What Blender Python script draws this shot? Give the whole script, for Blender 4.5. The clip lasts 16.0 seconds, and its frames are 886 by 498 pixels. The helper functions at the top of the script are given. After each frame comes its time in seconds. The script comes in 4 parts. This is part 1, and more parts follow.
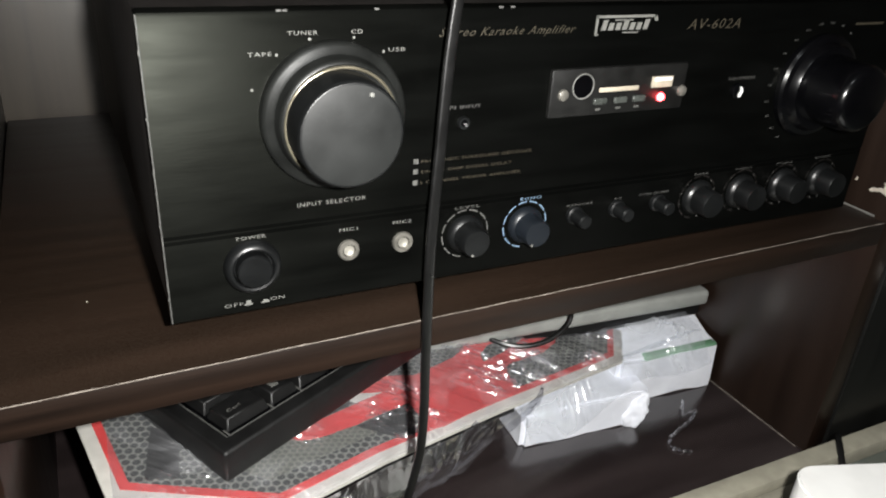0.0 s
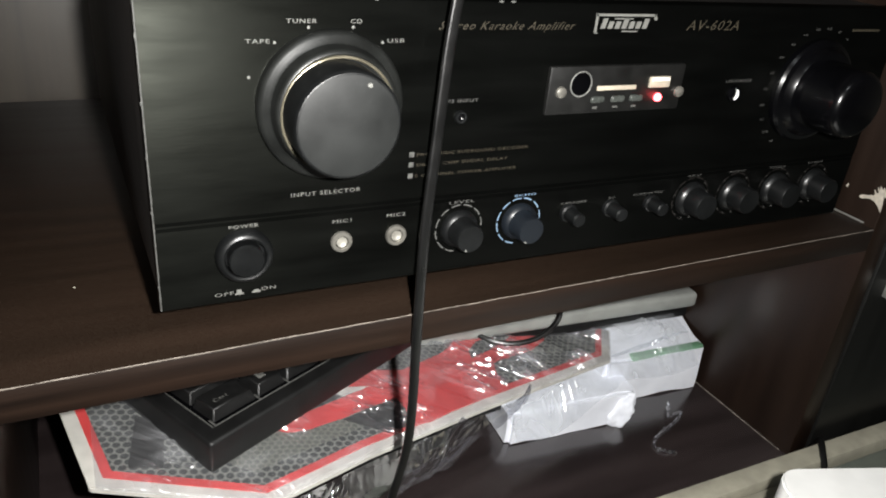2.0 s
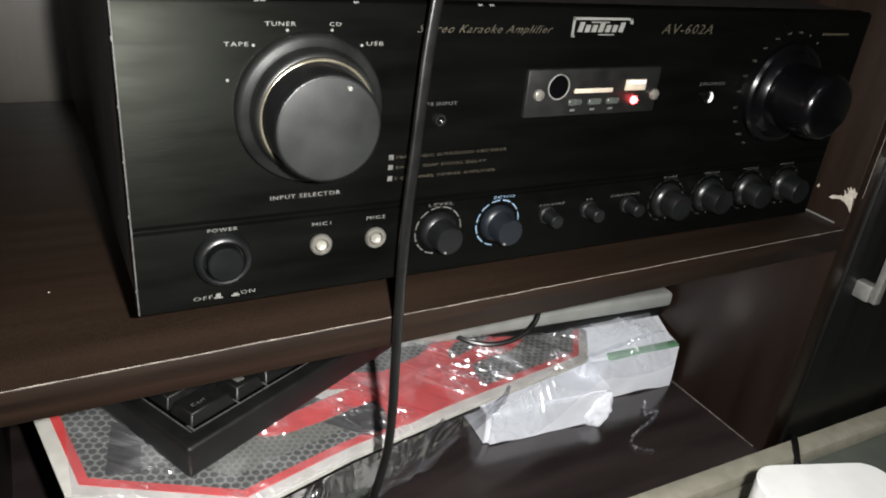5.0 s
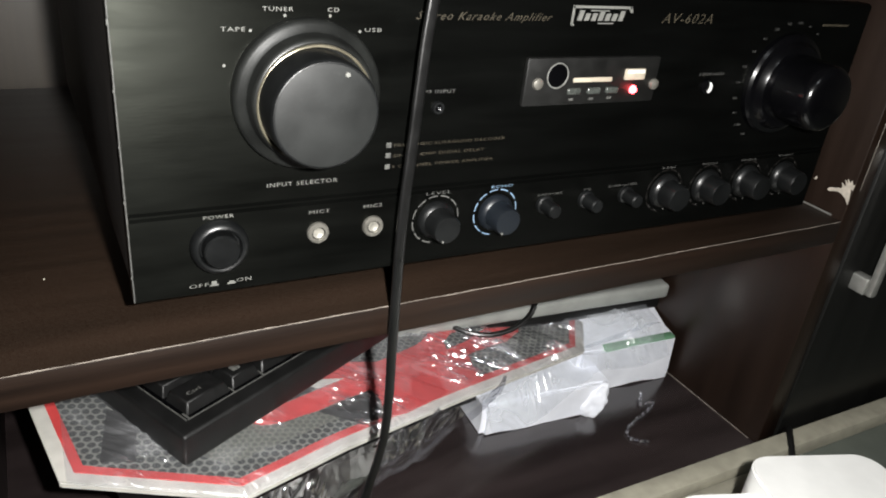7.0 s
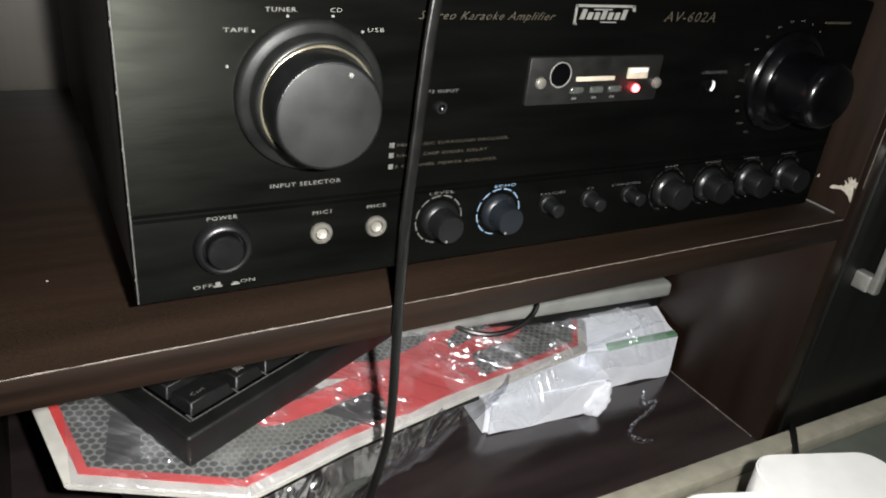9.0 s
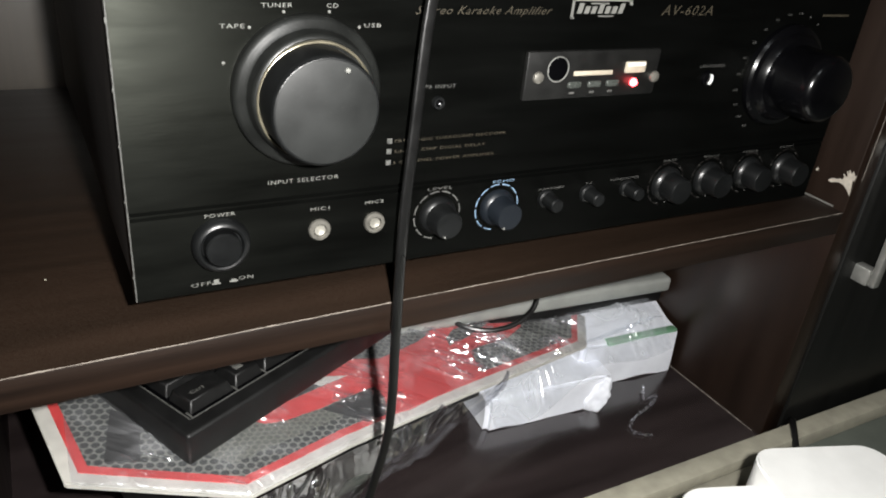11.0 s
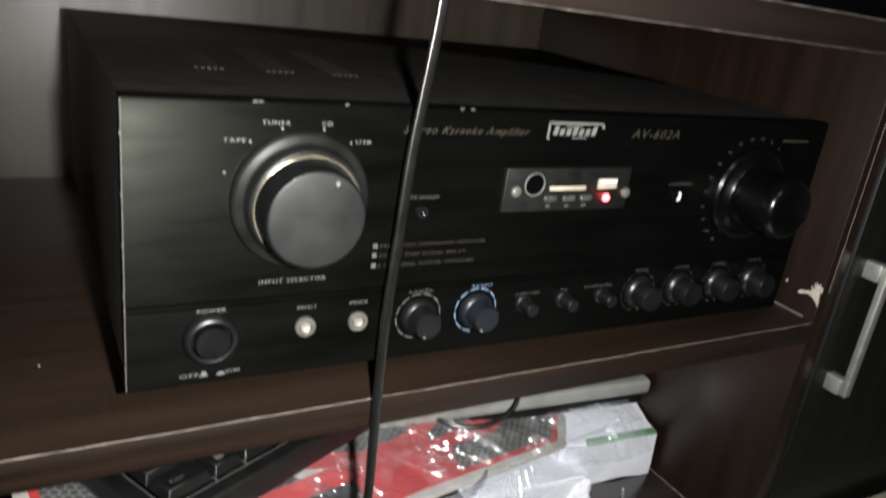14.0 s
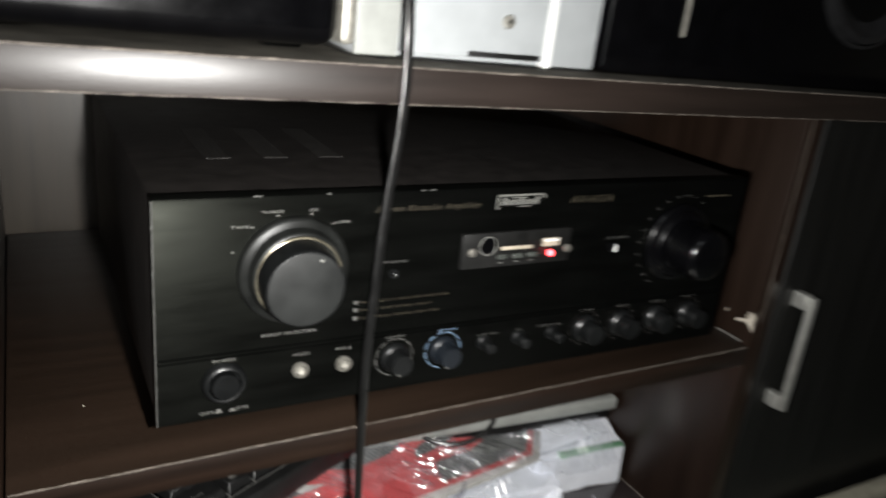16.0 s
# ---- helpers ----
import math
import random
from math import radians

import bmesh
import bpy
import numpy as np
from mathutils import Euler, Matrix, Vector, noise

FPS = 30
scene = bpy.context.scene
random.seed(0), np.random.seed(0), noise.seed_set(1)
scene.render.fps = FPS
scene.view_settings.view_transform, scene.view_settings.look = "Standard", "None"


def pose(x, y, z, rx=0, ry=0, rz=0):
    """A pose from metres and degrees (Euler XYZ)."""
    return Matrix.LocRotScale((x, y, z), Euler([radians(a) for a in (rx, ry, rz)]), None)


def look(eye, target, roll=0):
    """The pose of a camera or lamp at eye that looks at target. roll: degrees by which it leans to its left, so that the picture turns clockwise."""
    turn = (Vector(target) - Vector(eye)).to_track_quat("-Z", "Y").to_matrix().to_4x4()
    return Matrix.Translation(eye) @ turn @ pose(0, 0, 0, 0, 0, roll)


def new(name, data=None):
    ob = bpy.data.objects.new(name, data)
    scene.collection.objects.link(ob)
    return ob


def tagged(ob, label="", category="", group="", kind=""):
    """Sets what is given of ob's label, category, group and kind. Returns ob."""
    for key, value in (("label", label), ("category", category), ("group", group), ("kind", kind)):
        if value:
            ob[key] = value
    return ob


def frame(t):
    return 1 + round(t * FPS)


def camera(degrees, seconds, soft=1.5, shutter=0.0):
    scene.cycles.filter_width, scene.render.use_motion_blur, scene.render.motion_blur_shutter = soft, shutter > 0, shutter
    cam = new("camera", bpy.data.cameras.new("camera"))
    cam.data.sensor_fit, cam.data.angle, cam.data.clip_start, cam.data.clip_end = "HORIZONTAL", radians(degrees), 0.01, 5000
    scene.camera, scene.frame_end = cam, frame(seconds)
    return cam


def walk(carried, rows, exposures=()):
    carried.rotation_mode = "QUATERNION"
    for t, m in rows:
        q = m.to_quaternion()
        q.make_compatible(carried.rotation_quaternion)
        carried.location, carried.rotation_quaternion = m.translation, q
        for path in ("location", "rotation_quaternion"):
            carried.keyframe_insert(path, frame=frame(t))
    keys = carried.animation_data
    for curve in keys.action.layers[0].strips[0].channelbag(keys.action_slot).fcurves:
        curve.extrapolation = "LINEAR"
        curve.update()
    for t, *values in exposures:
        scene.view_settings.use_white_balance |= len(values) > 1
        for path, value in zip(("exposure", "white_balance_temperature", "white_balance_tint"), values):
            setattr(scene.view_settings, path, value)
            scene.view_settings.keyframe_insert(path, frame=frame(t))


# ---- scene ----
cam = camera(61.3, 16.0, 1.9, 0.9)
PATH = [
    (0, (-0.02, -0.3, 0.184), (0.786, 1.299, -0.706), 3.6),
    (0.5, (-0.02, -0.301, 0.183), (0.808, 1.302, -0.681), 4.4),
    (1, (-0.02, -0.3, 0.183), (0.813, 1.293, -0.693), 5.1),
    (1.5, (-0.021, -0.3, 0.183), (0.814, 1.285, -0.706), 5.6),
    (2, (-0.022, -0.298, 0.182), (0.813, 1.283, -0.713), 5.6),
    (2.5, (-0.024, -0.297, 0.182), (0.81, 1.277, -0.727), 5.5),
    (3, (-0.023, -0.301, 0.184), (0.881, 1.274, -0.654), 5.7),
    (3.5, (-0.022, -0.3, 0.183), (0.871, 1.272, -0.671), 5.7),
    (4, (-0.024, -0.299, 0.183), (0.867, 1.266, -0.687), 5.8),
    (6.5, (-0.024, -0.297, 0.182), (0.874, 1.246, -0.72), 6.7),
    (7, (-0.024, -0.297, 0.181), (0.875, 1.243, -0.725), 6.7),
    (7.5, (-0.024, -0.297, 0.181), (0.876, 1.244, -0.721), 6.5),
    (8, (-0.024, -0.297, 0.181), (0.876, 1.243, -0.725), 6.5),
    (8.5, (-0.025, -0.295, 0.18), (0.868, 1.242, -0.737), 6.7),
    (9, (-0.025, -0.296, 0.181), (0.872, 1.244, -0.727), 6.4),
    (11.5, (-0.024, -0.296, 0.18), (0.874, 1.238, -0.738), 6.0),
    (12, (-0.023, -0.296, 0.18), (0.878, 1.233, -0.741), 6.1),
    (12.5, (-0.023, -0.296, 0.18), (0.879, 1.234, -0.738), 6.1),
    (13, (-0.023, -0.297, 0.181), (0.882, 1.232, -0.738), 6.0),
    (13.5, (-0.025, -0.298, 0.183), (0.926, 1.235, -0.681), 7.3),
    (14, (-0.028, -0.313, 0.195), (0.909, 1.312, -0.499), 7.8),
    (14.5, (-0.031, -0.315, 0.199), (0.872, 1.337, -0.475), 6.1),
    (15, (-0.034, -0.319, 0.201), (0.864, 1.358, -0.418), 5.7),
    (15.5, (-0.041, -0.328, 0.212), (0.833, 1.362, -0.404), 6.1),
    (16, (-0.045, -0.381, 0.252), (0.88, 1.259, -0.422), 6.3),
]
walk(cam, [(t, look(eye, target, roll)) for t, eye, target, roll in PATH], [(0.0, 0.0), (13.5, 0.0), (15.0, -0.1), (16.0, -0.3)])

# ---- light ----
world = bpy.data.worlds.new("dim_room")
scene.world = world
world.use_nodes = True
world.node_tree.nodes["Background"].inputs[0].default_value = (0.96, 0.95, 0.93, 1)
world.node_tree.nodes["Background"].inputs[1].default_value = 0.078


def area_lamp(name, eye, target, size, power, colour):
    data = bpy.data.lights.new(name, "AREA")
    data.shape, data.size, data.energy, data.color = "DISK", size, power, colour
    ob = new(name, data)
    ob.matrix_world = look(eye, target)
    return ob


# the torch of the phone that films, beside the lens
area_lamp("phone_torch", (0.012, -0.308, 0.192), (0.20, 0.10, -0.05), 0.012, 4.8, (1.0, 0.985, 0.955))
# the room's ceiling lamp
area_lamp("ceiling_lamp", (-0.3, -1.1, 1.45), (-0.3, -1.0, 0.0), 0.35, 2.6, (0.92, 0.97, 1.0))


# ---- materials ----
def material(name, colour, rough=0.5, metal=0.0, vary=0.25, scale=60.0, stretch=(1, 1, 1), bump=0.1, fine=900.0, spec=0.5,
             dust=None, dust_amount=0.0, coat=0.0, aniso=0.0, dust_from=0.62, dust_to=0.8):
    """A surface with coarse and fine variation of colour, gloss and relief, in metres of the object's space."""
    m = bpy.data.materials.new(name)
    m.use_nodes = True
    nt, b = m.node_tree, m.node_tree.nodes["Principled BSDF"]
    co = nt.nodes.new("ShaderNodeTexCoord")
    mp = nt.nodes.new("ShaderNodeMapping")
    mp.inputs["Scale"].default_value = stretch
    nt.links.new(co.outputs["Object"], mp.inputs["Vector"])

    def noise_node(sc, detail):
        n = nt.nodes.new("ShaderNodeTexNoise")
        n.inputs["Scale"].default_value, n.inputs["Detail"].default_value = sc, detail
        nt.links.new(mp.outputs["Vector"], n.inputs["Vector"])
        return n

    coarse, grain = noise_node(scale, 5.0), noise_node(fine, 2.0)
    ramp = nt.nodes.new("ShaderNodeValToRGB")
    lo, hi = [max(0.0, c * (1 - vary)) for c in colour], [min(1.0, c * (1 + vary)) for c in colour]
    ramp.color_ramp.elements[0].color, ramp.color_ramp.elements[1].color = (*lo, 1), (*hi, 1)
    ramp.color_ramp.elements[0].position, ramp.color_ramp.elements[1].position = 0.3, 0.7
    nt.links.new(coarse.outputs["Fac"], ramp.inputs["Fac"])
    out = ramp.outputs["Color"]
    if dust:
        speck = noise_node(fine * 0.8, 3.0)
        nt.links.new(co.outputs["Object"], speck.inputs["Vector"])
        th = nt.nodes.new("ShaderNodeMapRange")
        th.inputs["From Min"].default_value, th.inputs["From Max"].default_value = dust_from, dust_to
        th.inputs["To Max"].default_value = dust_amount
        nt.links.new(speck.outputs["Fac"], th.inputs["Value"])
        mix = nt.nodes.new("ShaderNodeMix")
        mix.data_type = "RGBA"
        mix.inputs[7].default_value = (*dust, 1)
        nt.links.new(th.outputs["Result"], mix.inputs[0])
        nt.links.new(out, mix.inputs[6])
        out = mix.outputs[2]
    nt.links.new(out, b.inputs["Base Color"])
    rr = nt.nodes.new("ShaderNodeMapRange")
    rr.inputs["To Min"].default_value, rr.inputs["To Max"].default_value = max(0.02, rough - 0.08), min(1.0, rough + 0.08)
    nt.links.new(coarse.outputs["Fac"], rr.inputs["Value"])
    nt.links.new(rr.outputs["Result"], b.inputs["Roughness"])
    bn = nt.nodes.new("ShaderNodeBump")
    bn.inputs["Strength"].default_value, bn.inputs["Distance"].default_value = bump, 0.0004
    nt.links.new(grain.outputs["Fac"], bn.inputs["Height"])
    nt.links.new(bn.outputs["Normal"], b.inputs["Normal"])
    b.inputs["Metallic"].default_value, b.inputs["Specular IOR Level"].default_value = metal, spec
    b.inputs["Coat Weight"].default_value, b.inputs["Coat Roughness"].default_value = coat, 0.15
    b.inputs["Anisotropic"].default_value = aniso
    return m


def glow(name, colour, strength):
    m = material(name, colour, 0.3)
    b = m.node_tree.nodes["Principled BSDF"]
    b.inputs["Emission Color"].default_value, b.inputs["Emission Strength"].default_value = (*colour, 1), strength
    return m


def film_material(name, base, rough, tint=(0.95, 0.96, 1.0), gloss=1.0, haze=0.05, milk_colour=(0.85, 0.86, 0.9)):
    """Thin clear plastic: see-through, with glossy creases."""
    m = bpy.data.materials.new(name)
    m.use_nodes = True
    nt = m.node_tree
    out = nt.nodes["Material Output"]
    clear, shine, mix = nt.nodes.new("ShaderNodeBsdfTransparent"), nt.nodes.new("ShaderNodeBsdfGlossy"), nt.nodes.new("ShaderNodeMixShader")
    clear.inputs["Color"].default_value, shine.inputs["Roughness"].default_value = (*tint, 1), rough
    shine.inputs["Color"].default_value = (gloss, gloss, gloss, 1)
    co, n = nt.nodes.new("ShaderNodeTexCoord"), nt.nodes.new("ShaderNodeTexNoise")
    n.inputs["Scale"].default_value, n.inputs["Detail"].default_value = 90.0, 2.0
    nt.links.new(co.outputs["Object"], n.inputs["Vector"])
    bn = nt.nodes.new("ShaderNodeBump")
    bn.inputs["Strength"].default_value, bn.inputs["Distance"].default_value = 0.3, 0.002
    nt.links.new(n.outputs["Fac"], bn.inputs["Height"])
    nt.links.new(bn.outputs["Normal"], shine.inputs["Normal"])
    milk, veil = nt.nodes.new("ShaderNodeBsdfDiffuse"), nt.nodes.new("ShaderNodeMixShader")
    milk.inputs["Color"].default_value = (*milk_colour, 1)
    cloudy = nt.nodes.new("ShaderNodeTexNoise")
    cloudy.inputs["Scale"].default_value, cloudy.inputs["Detail"].default_value, cloudy.inputs["Distortion"].default_value = 20.0, 4.0, 1.0
    nt.links.new(co.outputs["Object"], cloudy.inputs["Vector"])
    crease = nt.nodes.new("ShaderNodeMapRange")
    crease.inputs["From Min"].default_value, crease.inputs["From Max"].default_value = 0.46, 0.78
    crease.inputs["To Min"].default_value, crease.inputs["To Max"].default_value = haze, haze * 6
    nt.links.new(cloudy.outputs["Fac"], crease.inputs["Value"])
    nt.links.new(crease.outputs["Result"], veil.inputs["Fac"])
    nt.links.new(clear.outputs["BSDF"], veil.inputs[1])
    nt.links.new(milk.outputs["BSDF"], veil.inputs[2])
    mix.inputs["Fac"].default_value = base
    nt.links.new(veil.outputs["Shader"], mix.inputs[1])
    nt.links.new(shine.outputs["BSDF"], mix.inputs[2])
    nt.links.new(mix.outputs["Shader"], out.inputs["Surface"])
    return m


def honeycomb_material(name, web=(0.25, 0.255, 0.225), cell=(0.030, 0.033, 0.033), pitch=0.0058):
    """Grey printed cloth with dark rounded cells."""
    m = material(name, (0.12, 0.12, 0.115), 0.6, vary=0.3, scale=25)
    nt, b = m.node_tree, m.node_tree.nodes["Principled BSDF"]
    co, warp = nt.nodes.new("ShaderNodeTexCoord"), nt.nodes.new("ShaderNodeTexNoise")
    warp.inputs["Scale"].default_value = 40.0
    nt.links.new(co.outputs["Object"], warp.inputs["Vector"])
    nudge = nt.nodes.new("ShaderNodeVectorMath")
    nudge.operation = "MULTIPLY_ADD"
    nudge.inputs[1].default_value = (0.003, 0.003, 0.003)
    nt.links.new(warp.outputs["Color"], nudge.inputs[0])
    nt.links.new(co.outputs["Object"], nudge.inputs[2])
    total = None
    for k in range(3):
        # three waves at sixty degrees give rounded cells in staggered rows
        a, wave = radians(20 + 60 * k), 2 * math.pi / (pitch * 0.866)
        d, c = nt.nodes.new("ShaderNodeVectorMath"), nt.nodes.new("ShaderNodeMath")
        d.operation, c.operation = "DOT_PRODUCT", "COSINE"
        d.inputs[1].default_value = (wave * math.cos(a), wave * math.sin(a), 0)
        nt.links.new(nudge.outputs["Vector"], d.inputs[0])
        nt.links.new(d.outputs["Value"], c.inputs[0])
        if total:
            s = nt.nodes.new("ShaderNodeMath")
            nt.links.new(total, s.inputs[0])
            nt.links.new(c.outputs["Value"], s.inputs[1])
            total = s.outputs["Value"]
        else:
            total = c.outputs["Value"]
    level = nt.nodes.new("ShaderNodeMapRange")
    level.inputs["From Min"].default_value, level.inputs["From Max"].default_value = -1.5, 3.0
    nt.links.new(total, level.inputs["Value"])
    r = nt.nodes.new("ShaderNodeValToRGB")
    r.color_ramp.elements[0].position, r.color_ramp.elements[1].position = 0.12, 0.26
    r.color_ramp.elements[0].color, r.color_ramp.elements[1].color = (*web, 1), (*cell, 1)
    nt.links.new(level.outputs["Result"], r.inputs["Fac"])
    mix = nt.nodes.new("ShaderNodeMix")
    mix.data_type = "RGBA"
    mix.inputs[0].default_value = 0.25
    old = b.inputs["Base Color"].links[0].from_socket
    nt.links.new(r.outputs["Color"], mix.inputs[6])
    nt.links.new(old, mix.inputs[7])
    nt.links.new(mix.outputs[2], b.inputs["Base Color"])
    return m


WOOD = (0.0132, 0.0069, 0.0042)
wood_x = material("dark_wood_lengthwise", WOOD, 0.46, vary=0.5, scale=45, stretch=(0.12, 3, 3), bump=0.12, fine=500, spec=0.4)
wood_top_edge = material("sheeny_dark_wood", (0.018, 0.012, 0.0095), 0.42, vary=0.3, scale=22, stretch=(0.25, 3, 3), bump=0.1, fine=500, spec=0.7)
dusty_top = material("thick_grey_dust", (0.085, 0.078, 0.066), 0.8, vary=0.35, scale=40, bump=0.3, fine=900, spec=0.2)
wood_top = material("dusty_dark_wood", WOOD, 0.42, vary=0.28, scale=22, stretch=(0.25, 3, 3), bump=0.15, fine=1600, spec=0.35, dust=(0.20, 0.165, 0.12), dust_amount=0.07, dust_from=0.32, dust_to=0.88)
wood_z = material("dark_wood_upright", WOOD, 0.36, vary=0.28, scale=22, stretch=(3, 3, 0.25), bump=0.12, fine=500, spec=0.5)
wood_gloss = material("glossy_dark_laminate", (0.027, 0.020, 0.020), 0.22, vary=0.4, scale=20, stretch=(0.3, 2, 2), bump=0.05, fine=500, spec=1.0, coat=0.5)
back_board = material("brown_back_board", (0.034, 0.026, 0.017), 0.44, vary=0.3, scale=22, stretch=(3, 3, 0.2), bump=0.06, fine=300, spec=0.65)
door_black = material("black_door_board", (0.006, 0.006, 0.0055), 0.42, vary=0.3, scale=18, stretch=(3, 3, 0.3), bump=0.1)
worn_edge = material("worn_bare_edge", (0.19, 0.165, 0.14), 0.7, vary=0.5, scale=160, bump=0.5)
bare_board = material("bare_chipboard", (0.50, 0.45, 0.38), 0.8, vary=0.2, scale=300, bump=0.6)
panel_black = material("brushed_black_metal", (0.0015, 0.0016, 0.0015), 0.42, vary=0.3, scale=30, stretch=(0.5, 1, 3), bump=0.07, fine=260, spec=0.085, aniso=0.55)
# brushed sideways, so the gloss spreads up and down
brush = panel_black.node_tree.nodes.new("ShaderNodeCombineXYZ")
brush.inputs[2].default_value = 1.0
panel_black.node_tree.links.new(brush.outputs[0], panel_black.node_tree.nodes["Principled BSDF"].inputs["Tangent"])
panel_black.node_tree.nodes["Principled BSDF"].inputs["Specular Tint"].default_value = (0.95, 1.0, 0.85, 1)
# hand smears: the gloss differs from streak to streak
for node in panel_black.node_tree.nodes:
    if node.type == "MAP_RANGE":
        node.inputs["From Min"].default_value, node.inputs["From Max"].default_value = 0.3, 0.7
        node.inputs["To Min"].default_value, node.inputs["To Max"].default_value = 0.35, 0.50
case_black = material("black_painted_steel", (0.0075, 0.006, 0.0052), 0.55, vary=0.3, scale=60, bump=0.2)
knob_black = material("black_satin_knob", (0.0048, 0.0052, 0.0054), 0.34, vary=0.35, scale=70, bump=0.14, fine=1200, spec=0.55, dust=(0.12, 0.12, 0.11), dust_amount=0.04)
flange_black = material("black_worn_flange", (0.009, 0.0096, 0.009), 0.36, vary=0.35, scale=60, bump=0.08, fine=1200, spec=0.5, dust=(0.12, 0.12, 0.11), dust_amount=0.10)
knob_face = material("worn_grey_knob_face", (0.0125, 0.0133, 0.013), 0.40, vary=0.3, scale=45, bump=0.03, fine=900, spec=0.6, dust=(0.12, 0.12, 0.11), dust_amount=0.06)
gloss_black = material("gloss_black_plastic", (0.0014, 0.0014, 0.0018), 0.2, vary=0.2, scale=60, bump=0.03)
blue_black = material("blue_black_plastic", (0.007, 0.009, 0.012), 0.36, vary=0.2, scale=60, bump=0.08)
gold = material("dull_brass_trim", (0.20, 0.18, 0.13), 0.3, metal=0.6, vary=0.3, scale=90)
chrome = material("nickel_metal", (0.40, 0.385, 0.34), 0.42, metal=0.55, vary=0.2, scale=200)
jack_metal = material("dull_socket_metal", (0.22, 0.21, 0.185), 0.36, metal=0.6, vary=0.25, scale=200)
satin = material("satin_grey_metal", (0.5, 0.5, 0.47), 0.4, metal=0.7, vary=0.15, scale=120)
print_white = material("white_print", (0.15, 0.15, 0.138), 0.55, vary=0.12, scale=400, bump=0.0)
print_dim = material("grey_print_wear_and_glint", (0.075, 0.075, 0.07), 0.6, vary=0.4, scale=500, bump=0.0)
print_gold = material("faded_gold_print", (0.040, 0.034, 0.023), 0.5, vary=0.35, scale=500, bump=0.0)
print_blue = material("pale_blue_print", (0.15, 0.225, 0.31), 0.55, vary=0.2, scale=400, bump=0.0)
vent_grey = material("grey_vent_bars", (0.020, 0.0185, 0.017), 0.6, vary=0.3, scale=120, bump=0.15, spec=0.4)
player_grey = material("charcoal_player_plate", (0.0055, 0.0055, 0.0052), 0.45, vary=0.3, scale=120, bump=0.15, spec=0.5)
button_grey = material("dark_glossy_button", (0.05, 0.055, 0.05), 0.28, vary=0.2, scale=200, bump=0.05, spec=0.8)
cream = material("cream_plastic", (0.42, 0.37, 0.29), 0.45, vary=0.12, scale=200)
red_led = glow("red_led", (1.0, 0.06, 0.07), 16.0)
red_cloth = material("red_print_cloth", (0.62, 0.066, 0.066), 0.55, vary=0.2, scale=40, bump=0.4, fine=1600)
white_cloth = material("white_border_cloth", (0.58, 0.565, 0.52), 0.6, vary=0.15, scale=50, bump=0.4, fine=1600)
grey_mesh = honeycomb_material("honeycomb_print_cloth")
grey_plain = honeycomb_material("faded_honeycomb_cloth", (0.24, 0.24, 0.20), (0.13, 0.135, 0.115), 0.0046)
dark_cloth = material("dark_grey_print_cloth", (0.022, 0.022, 0.021), 0.6, vary=0.4, scale=120, bump=0.4)
black_plastic = material("matt_black_plastic", (0.0045, 0.0045, 0.0045), 0.48, vary=0.25, scale=80, bump=0.25, fine=1500)
key_black = material("black_key_plastic", (0.008, 0.008, 0.008), 0.4, vary=0.2, scale=120, bump=0.2, fine=1500)
paper = material("white_paper_wrap", (0.86, 0.88, 0.95), 0.55, vary=0.07, scale=60, bump=0.5, fine=160)
green_tape = material("green_stripe", (0.16, 0.34, 0.20), 0.5, vary=0.2, scale=90)
film = film_material("clear_plastic_film", 0.26, 0.14, haze=0.065)
film_thick = film_material("milky_plastic_film", 0.09, 0.16, (0.96, 0.97, 0.99), haze=0.13, milk_colour=(0.62, 0.65, 0.69))
film_gathered = film_material("gathered_plastic_film", 0.40, 0.10, haze=0.012)
grey_plastic = material("light_grey_plastic", (0.34, 0.35, 0.33), 0.4, vary=0.12, scale=60, bump=0.15)
cable_black = material("black_cable_rubber", (0.004, 0.004, 0.004), 0.31, vary=0.2, scale=120, bump=0.0, spec=1.0)
white_plastic = material("white_plastic", (0.88, 0.88, 0.86), 0.35, vary=0.04, scale=60, bump=0.05)
beige = material("beige_board", (0.36, 0.34, 0.27), 0.5, vary=0.18, scale=60, bump=0.25)
sage = material("grey_green_board", (0.13, 0.145, 0.125), 0.5, vary=0.15, scale=30, bump=0.2)
pale_metal = material("pale_grey_painted_metal", (0.40, 0.42, 0.43), 0.4, vary=0.06, scale=60, bump=0.1)
wall_paint = material("cream_wall_paint", (0.52, 0.49, 0.42), 0.8, vary=0.08, scale=6, bump=0.3)
tile_floor = material("grey_floor_tile", (0.16, 0.155, 0.15), 0.35, vary=0.2, scale=8, bump=0.1)
speaker_cone = material("black_speaker_cone", (0.015, 0.015, 0.016), 0.35, vary=0.2, scale=90, bump=0.2)


# ---- mesh helpers ----
# the cabinet and all that stands in it, apart from the amplifier, lies a little farther from the eye and larger
EYE = Vector((-0.024, -0.297, 0.181))
BAY = Matrix.Translation(EYE) @ Matrix.Scale(1.085, 4) @ Matrix.Translation(-EYE)
HERE = Matrix.Identity(4)
PLACE = HERE


def mesh_object(name, bm, mat, smooth=30):
    me = bpy.data.meshes.new(name)
    bmesh.ops.recalc_face_normals(bm, faces=bm.faces)
    bm.transform(PLACE)
    bm.to_mesh(me)
    bm.free()
    for m in (mat if isinstance(mat, (list, tuple)) else [mat]):
        me.materials.append(m)
    if smooth:
        me.shade_smooth()
        me.set_sharp_from_angle(angle=radians(smooth))
    return new(name, me)


